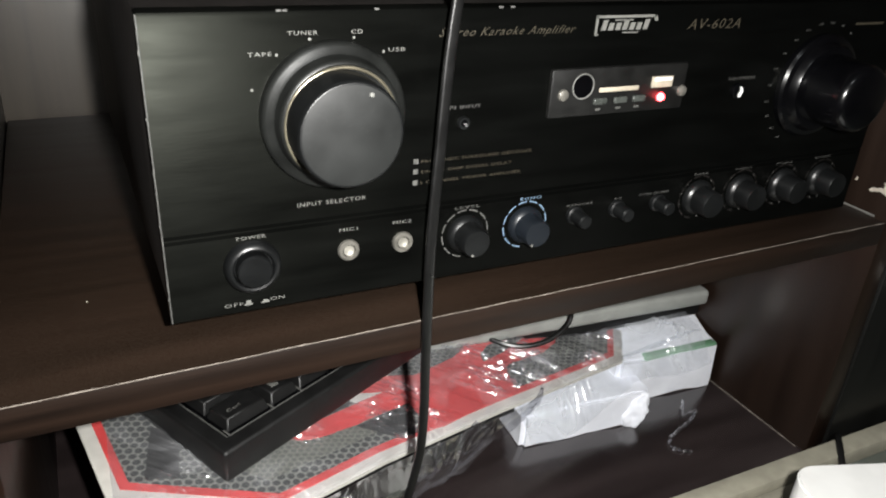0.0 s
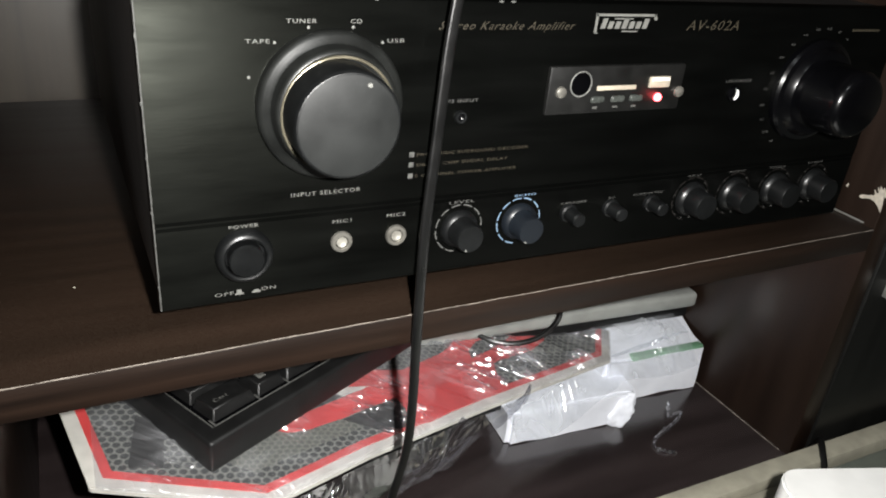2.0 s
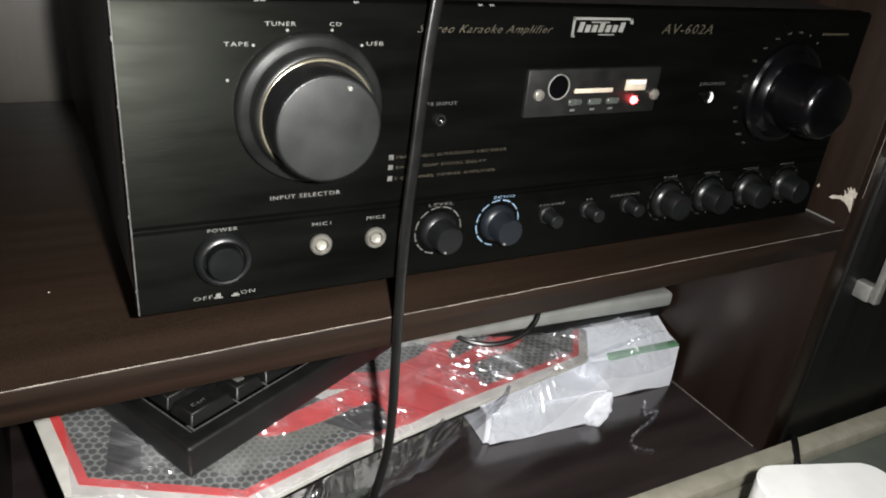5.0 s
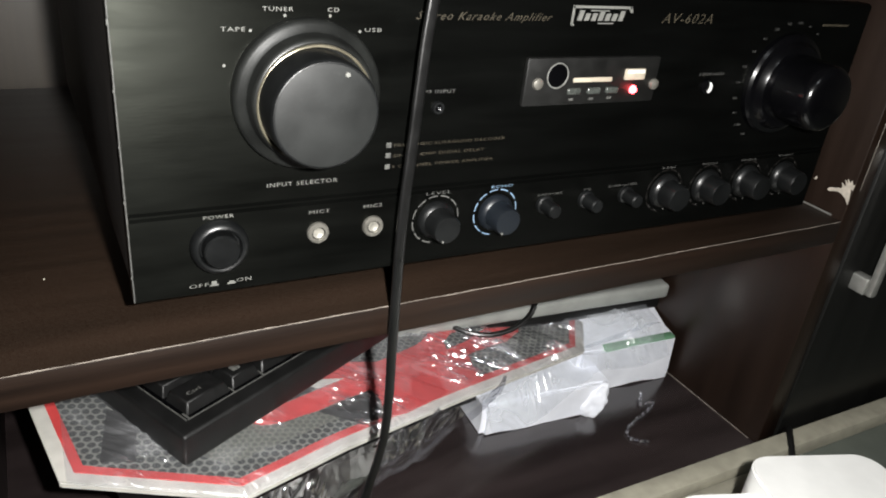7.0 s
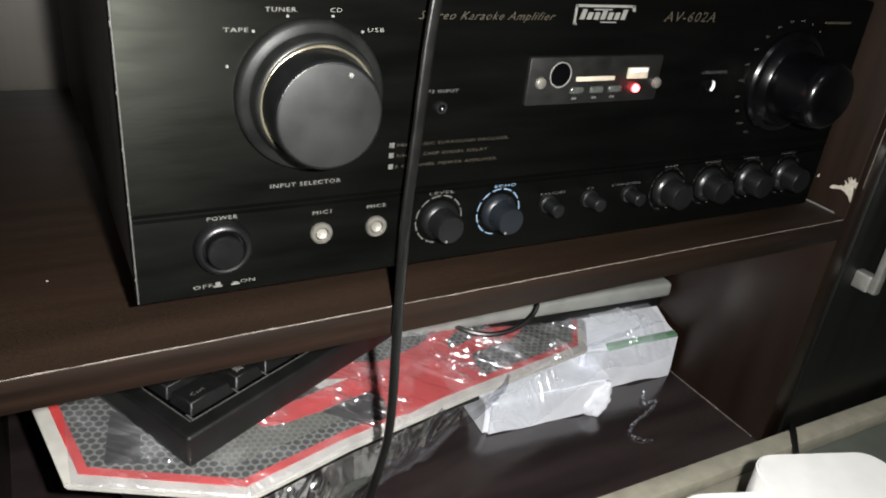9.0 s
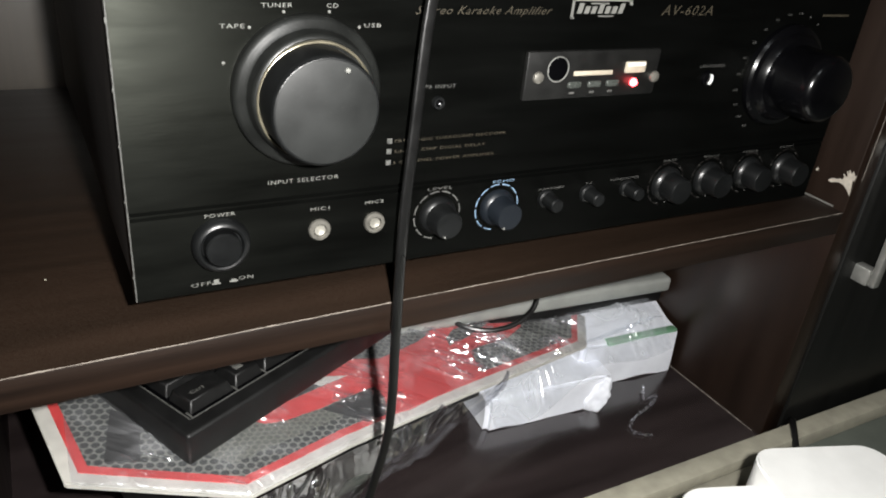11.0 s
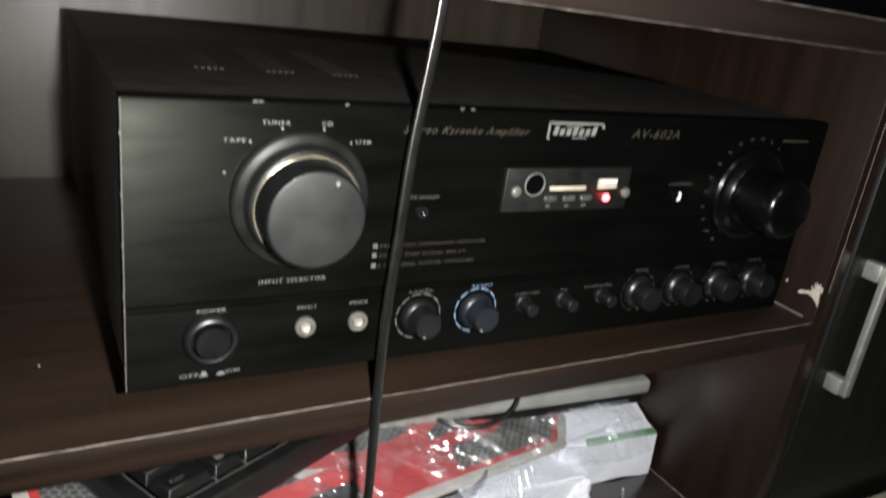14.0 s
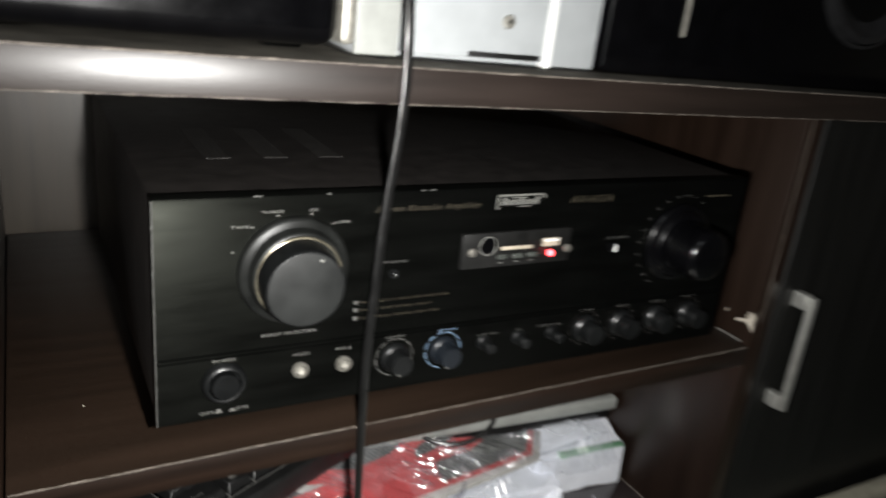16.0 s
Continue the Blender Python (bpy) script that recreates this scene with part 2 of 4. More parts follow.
def part(name, bm, mat, parent, label="", smooth=30):
    ob = mesh_object(name, bm, mat, smooth)
    ob.parent = parent
    ob.matrix_parent_inverse = parent.matrix_world.inverted()
    if label:
        ob["label"] = label
    return ob


def thing(name, at, label, category, group="", kind=""):
    ob = new(name)
    at = PLACE @ Vector(at)
    ob.location = at
    ob.empty_display_size = 0.02
    ob.matrix_world = Matrix.Translation(at)
    return tagged(ob, label, category, group, kind)


def block(x0, x1, y0, y1, z0, z1, bevel=0.001, seg=2, m=None):
    bm = bmesh.new()
    bmesh.ops.create_cube(bm, size=1)
    bm.transform(Matrix.Translation(((x0 + x1) / 2, (y0 + y1) / 2, (z0 + z1) / 2)) @ Matrix.Diagonal((x1 - x0, y1 - y0, z1 - z0, 1)))
    if bevel:
        bmesh.ops.bevel(bm, geom=bm.edges[:], offset=bevel, segments=seg, affect="EDGES", profile=0.5)
    if m is not None:
        bm.transform(m)
    return bm


def lathe(x, z, profile, n=64):
    """Turns (radius, y) pairs round an axis that leaves the panel towards the viewer."""
    bm = bmesh.new()
    rings = []
    for r, y in profile:
        if r < 1e-6:
            rings.append([bm.verts.new((x, y, z))])
        else:
            rings.append([bm.verts.new((x + r * math.cos(2 * math.pi * k / n), y, z + r * math.sin(2 * math.pi * k / n))) for k in range(n)])
    for a, b in zip(rings, rings[1:]):
        for k in range(n):
            j = (k + 1) % n
            if len(a) == 1 and len(b) == 1:
                continue
            if len(a) == 1:
                bm.faces.new((a[0], b[k], b[j]))
            elif len(b) == 1:
                bm.faces.new((a[k], a[j], b[0]))
            else:
                bm.faces.new((a[k], a[j], b[j], b[k]))
    return bm


def smooth_path(points, steps=8):
    pts = [Vector(p) for p in points]
    out = []
    for i in range(len(pts) - 1):
        p0, p1, p2, p3 = pts[max(i - 1, 0)], pts[i], pts[i + 1], pts[min(i + 2, len(pts) - 1)]
        for s in range(steps):
            t = s / steps
            out.append(0.5 * (2 * p1 + (p2 - p0) * t + (2 * p0 - 5 * p1 + 4 * p2 - p3) * t * t + (3 * p1 - p0 - 3 * p2 + p3) * t ** 3))
    out.append(pts[-1])
    return out


def tube(points, radius, n=12, steps=8, section=None):
    """A swept cable; section: (u, v) outline in the path's cross plane."""
    path = smooth_path(points, steps)
    bm = bmesh.new()
    if section is None:
        section = [(radius * math.cos(2 * math.pi * k / n), radius * math.sin(2 * math.pi * k / n)) for k in range(n)]
    rings = []
    for i, p in enumerate(path):
        d = (path[min(i + 1, len(path) - 1)] - path[max(i - 1, 0)]).normalized()
        side = d.cross(Vector((0, 1, 0.01))).normalized()
        up = side.cross(d).normalized()
        rings.append([bm.verts.new(p + side * u + up * v) for u, v in section])
    for a, b in zip(rings, rings[1:]):
        for k in range(len(section)):
            j = (k + 1) % len(section)
            bm.faces.new((a[k], a[j], b[j], b[k]))
    bm.faces.new(rings[0][::-1])
    bm.faces.new(rings[-1])
    return bm


def prism(poly, z0, z1, m=None, bevel=0.0):
    bm = bmesh.new()
    f0 = bm.faces.new([bm.verts.new((x, y, z0)) for x, y in poly])
    r = bmesh.ops.extrude_face_region(bm, geom=[f0])
    for v in [g for g in r["geom"] if isinstance(g, bmesh.types.BMVert)]:
        v.co.z = z1
    if bevel:
        bmesh.ops.bevel(bm, geom=bm.edges[:], offset=bevel, segments=2, affect="EDGES")
    if m is not None:
        bm.transform(m)
    return bm


def lettering(body, x, z, width, height, y=0.0, shear=0.0, bold=0.0, m=None, spacing=1.15):
    """Raised print on the panel: lower left corner, width and height in metres."""
    cu = bpy.data.curves.new("lettering", "FONT")
    cu.body, cu.size, cu.shear, cu.extrude, cu.resolution_u, cu.offset, cu.space_character = body, 1.0, shear, 0.0, 2, bold, spacing
    ob = bpy.data.objects.new("lettering", cu)
    scene.collection.objects.link(ob)
    me = bpy.data.meshes.new_from_object(ob.evaluated_get(bpy.context.evaluated_depsgraph_get()))
    bpy.data.objects.remove(ob)
    bm = bmesh.new()
    bm.from_mesh(me)
    bpy.data.meshes.remove(me)
    xs, ys = [v.co.x for v in bm.verts], [v.co.y for v in bm.verts]
    sx, sy = width / (max(xs) - min(xs)), height / (max(ys) - min(ys))
    x_low, y_low = min(xs), min(ys)
    for v in bm.verts:
        v.co = Vector((x + (v.co.x - x_low) * sx, y - 0.0004, z + (v.co.y - y_low) * sy))
    if m is not None:
        bm.transform(m)
    return bm


def merge(*bms):
    out = bmesh.new()
    for b in bms:
        me = bpy.data.meshes.new("joined")
        b.to_mesh(me)
        b.free()
        out.from_mesh(me)
        bpy.data.meshes.remove(me)
    return out


def structure(name, bm, mat, label, category, smooth=30):
    return tagged(mesh_object(name, bm, mat, smooth), label, category, kind="structure")


# ---- room that closes the place ----
structure("wall_behind", block(-2.2, 2.2, -2.12, -2.0, -0.7, 1.6, 0), wall_paint, "plain cream painted wall", "wall", 0)
structure("wall_side_a", block(-2.3, -2.2, -2.0, 1.0, -0.7, 1.6, 0), wall_paint, "plain cream painted wall", "wall", 0)
structure("wall_side_b", block(2.2, 2.3, -2.0, 1.0, -0.7, 1.6, 0), wall_paint, "plain cream painted wall", "wall", 0)
structure("wall_front", block(-2.2, 2.2, 0.5, 0.6, -0.7, 1.6, 0), wall_paint, "plain cream painted wall behind the cabinet", "wall", 0)
structure("floor", block(-2.3, 2.3, -2.12, 0.6, -0.8, -0.7, 0), tile_floor, "grey tiled floor", "floor", 0)
structure("ceiling", block(-2.3, 2.3, -2.12, 0.6, 1.6, 1.7, 0), wall_paint, "plain pale ceiling", "ceiling", 0)

# ---- cabinet ----
PLACE = BAY
FRONT, BACK = -0.026, 0.356
SKEW = Matrix.Translation((0.2, FRONT, 0)) @ Matrix.Rotation(radians(1.0), 4, "Z") @ Matrix.Translation((-0.2, -FRONT, 0))
cabinet = thing("cabinet", (0.2, 0.16, -0.7), "dark brown wooden cabinet with open shelves and worn pale edges", "cabinet")


def board(name, x0, x1, y0, y1, z0, z1, mat, label="", bevel=0.0012):
    return part(name, block(x0, x1, y0, y1, z0, z1, bevel, 2, SKEW), mat, cabinet, label)


shelf = board("shelf", -0.0712, 0.4460, FRONT, BACK - 0.002, -0.0205, -0.004, [wood_top, wood_x], "dusty dark wooden shelf board")
for p in shelf.data.polygons:
    p.material_index = 0 if p.normal.z > 0.7 else 1
PIVOT = Vector((0.25, 0.0, 0.1837))
TOP_BAY = Matrix.Translation(PIVOT) @ Matrix.Rotation(radians(0.9), 4, "Y") @ Matrix.Translation(-PIVOT) @ BAY
PLACE = TOP_BAY
top_board = board("top_board", -0.60, 1.15, FRONT - 0.004, BACK, 0.1835, 0.2025, [wood_top_edge, dusty_top], "dark top board with scuffed edge and dusty top")
for p in top_board.data.polygons:
    p.material_index = 1 if p.normal.z > 0.7 else 0
PLACE = BAY
board("bottom_board", -0.60, 1.15, FRONT + 0.004, BACK, -0.222, -0.203, wood_gloss, "glossy dark bottom board")
board("side_board", -0.0890, -0.0720, FRONT + 0.003, BACK, -0.2025, 0.186, wood_z)
board("divider", 0.4470, 0.4655, FRONT + 0.001, BACK, -0.2025, 0.183, wood_z, "upright divider with a chipped white patch")
board("back_panel", -0.60, 1.15, BACK + 0.002, BACK + 0.010, -0.69, 0.60, back_board, "thin brown back panel with a soft sheen")
board("plinth", -0.60, 1.15, FRONT + 0.03, FRONT + 0.045, -0.70, -0.223, wood_x)


def worn_strip(name, x0, x1, y, z, r, seed):
    """A bare line of uneven width along a board's front arris."""
    rng = random.Random(seed)
    pts, x = [], x0
    while x < x1:
        pts.append((x, y + rng.uniform(-0.0002, 0.0002), z + rng.uniform(-0.0002, 0.0002)))
        x += rng.uniform(0.006, 0.016)
    bm = tube(pts, r, 6, 2)
    for v in bm.verts:
        k = noise.noise(Vector((v.co.x * 90, seed, 0))) * 0.5 + 0.6
        c = Vector((v.co.x, y, z))
        v.co = c + (v.co - c) * max(0.12, k)
    bm.transform(SKEW)
    return part(name, bm, worn_edge, cabinet, "bare worn edge line")


worn_strip("edge_wear", -0.070, 0.4445, FRONT + 0.0004, -0.0043, 0.00045, 3)
PLACE = TOP_BAY
worn_strip("edge_wear", -0.55, 0.9, FRONT - 0.0036, 0.2021, 0.0006, 5)
worn_strip("edge_wear", -0.55, 0.9, FRONT - 0.0036, 0.1839, 0.0004, 7)
PLACE = BAY
part("edge_wear", tube([(0.4464, 0.013, -0.0035), (0.4465, 0.004, -0.0034), (0.4466, -0.004, -0.0035), (0.4467, -0.012, -0.0036)], 0.0007, 6, 3), satin, cabinet)
part("edge_wear", tube([(0.4436, 0.16, -0.2026), (0.4452, 0.07, -0.2026), (0.4461, 0.02, -0.2026), (0.4467, -0.012, -0.2026)], 0.0004, 6, 3), worn_edge, cabinet)
part("edge_wear", tube([(0.4469, FRONT + 0.0012, 0.02), (0.4469, FRONT + 0.0012, 0.08), (0.4469, FRONT + 0.0012, 0.18)], 0.00022, 6, 3), worn_edge, cabinet)

# chipped patch where the veneer has broken off the divider, ragged towards the front
PLACE = HERE
CHIP = [(0.0225, -0.0024), (0.0205, -0.0001), (0.0190, 0.0006), (0.0165, 0.0009), (0.0140, 0.0024), (0.0125, 0.0019), (0.0112, 0.0040), (0.0128, 0.0068), (0.0104, 0.0050), (0.0092, 0.0060),
        (0.0110, 0.0096), (0.0084, 0.0072), (0.0094, 0.0108), (0.0066, 0.0084), (0.0062, 0.0110), (0.0044, 0.0080), (0.0030, 0.0088), (0.0032, 0.0040), (0.0050, 0.0052), (0.0040, 0.0010),
        (0.0034, -0.0030), (0.0031, -0.0070), (0.0062, -0.0034), (0.0100, -0.0012), (0.0135, -0.0006), (0.0170, -0.0016), (0.0195, -0.0028)]


def flake(points, name, label):
    bm = prism(points, 0, 0.0008)
    for v in bm.verts:
        y, z, h = v.co
        v.co = Vector((0.4866 - h, y, z))
    return part(name, bm, bare_board, cabinet, label, 0)


flake(CHIP, "chipped_patch", "ragged white bare chipboard patch")
flake([(0.0350, 0.0012), (0.0338, 0.0036), (0.0328, 0.0026), (0.0334, 0.0008)], "chipped_patch", "small bare nick")
PLACE = BAY

# the neighbouring closed doors, with one bow handle
door = board("door", 0.4675, 1.10, FRONT, FRONT + 0.017, -0.69, 0.1825, door_black, "black flat cabinet door")
board("door", -0.59, -0.0905, FRONT, FRONT + 0.017, -0.69, 0.1825, door_black, "black flat cabinet door")
PLACE = HERE
handle = part("handle", block(0.5280, 0.5355, -0.0170, -0.0110, -0.0830, 0.0290, 0.0015), satin, door, "satin grey bow handle")
for z in (-0.0765, 0.0225):
    part("handle_post", block(0.5270, 0.5365, -0.0109, 0.0032, z - 0.0072, z + 0.0072, 0.0014), satin, handle)

# ---- amplifier ----
PLACE = HERE
W, H, D = 0.430, 0.134, 0.330
amp = thing("amplifier", (W / 2, D / 2, -0.0197), "black stereo karaoke amplifier with brushed front panel and large knobs", "amplifier")


def front_profile():
    """Side outline of the front panel, with the double groove above the lower strip."""
    pts = [(0.010, 0.0), (0.0012, 0.0), (0.0, 0.0012)]
    for z in (0.0398, 0.0423):
        pts += [(0.0, z - 0.0010), (0.0020, z - 0.0003), (0.0020, z + 0.0002), (0.0, z + 0.0009)]
    pts += [(0.0, H - 0.0020), (0.0008, H - 0.0006), (0.0022, H), (0.010, H)]
    bm = bmesh.new()
    rows = [[bm.verts.new((x, y, z)) for y, z in pts] for x in (0.0, W)]
    n = len(pts)
    for k in range(n):
        j = (k + 1) % n
        bm.faces.new((rows[0][k], rows[0][j], rows[1][j], rows[1][k]))
    bm.faces.new(rows[0])
    bm.faces.new(rows[1][::-1])
    ends = [e for e in bm.edges if abs(e.verts[0].co.x - e.verts[1].co.x) < 1e-6 and min(e.verts[0].co.y, e.verts[1].co.y) < 0.003]
    bmesh.ops.bevel(bm, geom=ends, offset=0.0007, segments=2, affect="EDGES")
    return bm


part("front_panel", front_profile(), panel_black, amp, "brushed black front panel with worn edges")
part("side_trim", tube([(0.0004, 0.0006, 0.001), (0.0004, 0.0006, 0.05), (0.0004, 0.0006, 0.1), (0.0004, 0.0006, H - 0.001)], 0.0004, 6, 4), print_dim, amp, "worn silvery panel edge")
cover = block(0.0005, W - 0.0015, 0.0102, D, 0.004, H - 0.0010, 0.0015)
for v in cover.verts:
    v.co.x -= 0.018 * max(0.0, v.co.y - 0.0102)
part("cover", cover, case_black, amp, "black sheet steel cover")
for k in range(3):
    part("vent_strip", merge(*[block(0.043 + 0.037 * k + 0.0032 * i, 0.0452 + 0.037 * k + 0.0032 * i, 0.085, 0.175, H - 0.0014, H - 0.0004, 0.0002, 1) for i in range(5)]),
         vent_grey, amp, "row of vent slots")
for fx in (0.03, W - 0.03):
    for fy in (0.07, D - 0.03):
        f = lathe(0, 0, [(0.0, 0.0), (0.009, 0.0), (0.010, 0.002), (0.011, 0.0238), (0.0, 0.0238)], 20)
        f.transform(Matrix.Translation((fx, fy, 0.0042)) @ Matrix.Rotation(radians(-90), 4, "X"))
        part("foot", f, black_plastic, amp)
for nx in (0.052, 0.0545, 0.093, 0.152, 0.158):
    part("paint_nick", block(nx, nx + 0.0022, 0.0004, 0.0016, H - 0.0009, H + 0.0001, 0.0003), print_dim, amp, "bare scuff on the top edge")

for nz, h in ((0.0125, 0.0010), (0.0475, 0.0012), (0.0710, 0.0009), (0.0930, 0.0014), (0.1180, 0.0022)):
    part("paint_nick", block(-0.0003, 0.0006, 0.0000, 0.0012, nz, nz + h, 0.0002), print_dim, amp, "bare scuff on the side edge")

# input selector
KX, KZ = 0.0738, 0.0907
part("selector_flange", lathe(KX + 0.0010, KZ - 0.0004, [(0.0319, -0.0002), (0.0319, -0.0032), (0.0316, -0.0043), (0.0310, -0.0050), (0.0300, -0.0056), (0.0282, -0.0063), (0.0272, -0.0070),
                                                         (0.0266, -0.0084), (0.0264, -0.0108), (0.0260, -0.0121), (0.0254, -0.0128), (0.0246, -0.0131), (0.0238, -0.0128), (0.0, -0.0122)], 96), flange_black, amp, "broad stepped black flange")
part("selector_ring", lathe(KX + 0.0008, KZ - 0.0010, [(0.0246, -0.0120), (0.0246, -0.0136), (0.0243, -0.0141), (0.0238, -0.0143), (0.0234, -0.0139), (0.0234, -0.0120)], 96), gold, amp, "thin dull brass ring")
knob = part("selector_knob", lathe(0.0730, 0.0905, [(0.0224, -0.0085), (0.0222, -0.0288), (0.0219, -0.0301), (0.0213, -0.0308), (0.0206, -0.0310), (0.0, -0.0310)], 96), [knob_black, knob_face], amp,
            "large worn grey knob")
for p in knob.data.polygons:
    p.material_index = 1 if p.center.y < -0.03095 else 0
part("pointer_dot", lathe(0.0806, 0.1068, [(0.0, -0.0318), (0.0009, -0.0316), (0.0011, -0.0309)], 14), print_white, knob, "white pointer dot")


def label_print(body, x, z, w, h, mat=print_white, shear=0.0, bold=0.0):
    return part("lettering", lettering(body, x, z + 0.12 * h, w, 0.76 * h, 0.0, shear, bold), mat, amp, "printed word " + body.lower(), 0)


def dot(x, z, r=0.0008, mat=print_white):
    return part("print_dot", lathe(x, z, [(0.0, -0.0005), (r, -0.0005), (r, -0.0001)], 14), mat, amp, "", 0)


label_print("TAPE", 0.0398, 0.1160, 0.0096, 0.0022)
label_print("TUNER", 0.0560, 0.1239, 0.0125, 0.0022)
label_print("CD", 0.0826, 0.1239, 0.0050, 0.0022)
label_print("USB", 0.0992, 0.1160, 0.0077, 0.0022)
for x, z in ((0.0513, 0.1166), (0.0650, 0.1225), (0.0838, 0.1226), (0.0970, 0.1164), (0.0408, 0.1030)):
    dot(x, z, 0.0006)
label_print("INPUT SELECTOR", 0.0577, 0.0492, 0.0322, 0.0025)
label_print("POWER", 0.0303, 0.0369, 0.0130, 0.0023)
label_print("MIC1", 0.0770, 0.0343, 0.0090, 0.0022)
label_print("MIC2", 0.1036, 0.0344, 0.0095, 0.0022)
label_print("OFF", 0.0230, 0.0042, 0.0084, 0.0024)
label_print("ON", 0.0437, 0.0045, 0.0066, 0.0024)
for x0, h in ((0.0319, 0.0018), (0.0396, 0.0008)):
    part("push_symbol", merge(block(x0, x0 + 0.0038, -0.0004, -0.0001, 0.0042, 0.0049, 0), block(x0 + 0.0008, x0 + 0.0030, -0.0004, -0.0001, 0.0049, 0.0049 + h, 0)), print_white, amp, "white push symbol", 0)
label_print("MP3 INPUT", 0.1271, 0.0886, 0.0190, 0.0021, print_dim)
for z in (0.0640, 0.0590, 0.0535):
    part("print_square", block(0.1130, 0.1154, -0.0005, -0.0001, z, z + 0.0024, 0), print_dim, amp, "", 0)
label_print("PRO LOGIC SURROUND DECODER", 0.1168, 0.0640, 0.0603, 0.0019, print_gold)
label_print("SINGLE CHIP DIGIAL DELAY", 0.1168, 0.0589, 0.0491, 0.0019, print_gold)
label_print("5 CHANNEL POWER AMPLIFIER", 0.1165, 0.0535, 0.0552, 0.0019, print_gold)
label_print("LEVEL", 0.1363, 0.0376, 0.0138, 0.0020, print_dim)
label_print("ECHO", 0.1736, 0.0377, 0.0127, 0.0020, print_blue)
label_print("KARAOKE", 0.2033, 0.0303, 0.0163, 0.0017, print_dim)
label_print("EQ", 0.2345, 0.0305, 0.0043, 0.0017, print_dim)
label_print("SURROUND", 0.2515, 0.0307, 0.0208, 0.0017, print_dim)
label_print("BASS", 0.2892, 0.0387, 0.0102, 0.0016, print_dim)
label_print("MIDDLE", 0.3213, 0.0385, 0.0127, 0.0016, print_dim)
label_print("TREBLE", 0.3540, 0.0384, 0.0136, 0.0016, print_dim)
label_print("BALANCE", 0.3876, 0.0391, 0.0133, 0.0016, print_dim)
label_print("LOUDNESS", 0.2994, 0.0931, 0.0187, 0.0020, print_dim)
label_print("Stereo Karaoke Amplifier", 0.1226, 0.1198, 0.0712, 0.0062, print_gold, 0.5, 0.0)
label_print("AV-602A", 0.2623, 0.1206, 0.0358, 0.0066, print_gold, 0.3, 0.0)
part("print_bar", block(0.3893, 0.4126, -0.0005, -0.0001, 0.1208, 0.1220, 0), print_gold, amp, "unreadable small print", 0)

# maker's badge, as plain white shapes in a broken white frame
badge_bars = [(0.2050, 0.2062, 0.1200, 0.1290), (0.2050, 0.2410, 0.1280, 0.1292), (0.2396, 0.2412, 0.1262, 0.1292), (0.2050, 0.2070, 0.1198, 0.1204)]
for k in range(7):
    x0 = 0.2084 + 0.0042 * k
    badge_bars.append((x0, x0 + 0.0026, 0.1222, 0.1222 + (0.0048 if k in (0, 3, 6) else 0.0034)))
badge_bars += [(0.2215, 0.2310, 0.1207, 0.1212), (0.2150, 0.2260, 0.1266, 0.1272)]
badge = merge(*[block(a, b, -0.0006, -0.0001, c, d, 0) for a, b, c, d in badge_bars])
for v in badge.verts:
    if 0.1215 < v.co.z < 0.1275:
        v.co.x += (v.co.z - 0.1222) * 0.25
part("badge", badge, print_white, amp, "white badge of plain shapes", 0)

# power switch
part("switch_bezel", lathe(0.0366, 0.0240, [(0.0128, -0.0001), (0.0126, -0.0020), (0.0121, -0.0036), (0.0111, -0.0047), (0.0102, -0.0050), (0.0093, -0.0047), (0.0088, -0.0036), (0.0086, -0.0010), (0.0, -0.0010)], 56), knob_black, amp, "round black bezel")
part("switch_button", lathe(0.0366, 0.0240, [(0.0078, -0.0010), (0.0078, -0.0064), (0.0072, -0.0072), (0.0, -0.0074)], 48), knob_black, amp, "round black push button")


def jack(x, z, r, mat):
    part("jack", lathe(x, z, [(r, -0.0001), (r, -0.0016), (r * 0.9, -0.0024), (r * 0.62, -0.0024), (r * 0.55, -0.0012), (r * 0.5, 0.0004)], 36), mat, amp, "round metal microphone socket" if r > 0.004 else "small round socket")
    part("jack_hole", lathe(x, z, [(r * 0.5, -0.0016), (r * 0.30, -0.0012), (0.0, -0.0006)], 24), chrome if r > 0.004 else gloss_black, amp)


jack(0.0813, 0.0250, 0.0052, jack_metal)
jack(0.1086, 0.0250, 0.0052, jack_metal)
jack(0.1372, 0.0822, 0.0030, knob_black)


def small_knob(x, z, r, length, mat, ring=None, ring_mat=None, gap_at=-60):
    base = part("knob", lathe(x, z, [(r * 1.28, -0.0002), (r * 1.28, -0.0018), (r * 1.18, -0.0034), (r * 1.02, -0.0044), (r, -0.0060), (r * 0.94, -length + 0.001), (r * 0.88, -length), (0.0, -length)], 48),
                mat, amp, "small black turning knob")
    if ring:
        for k in range(10):
            a0 = gap_at + 30 + k * 30
            segs = [math.radians(a0 + 23 * i / 5) for i in range(6)]
            bm = bmesh.new()
            inner = [bm.verts.new((x + ring * math.cos(a), -0.0005, z + ring * math.sin(a))) for a in segs]
            outer = [bm.verts.new((x + (ring + 0.0007) * math.cos(a), -0.0005, z + (ring + 0.0007) * math.sin(a))) for a in segs]
            for i in range(5):
                bm.faces.new((inner[i], inner[i + 1], outer[i + 1], outer[i]))
            part("scale_dash", bm, ring_mat, amp, "", 0)
    return base


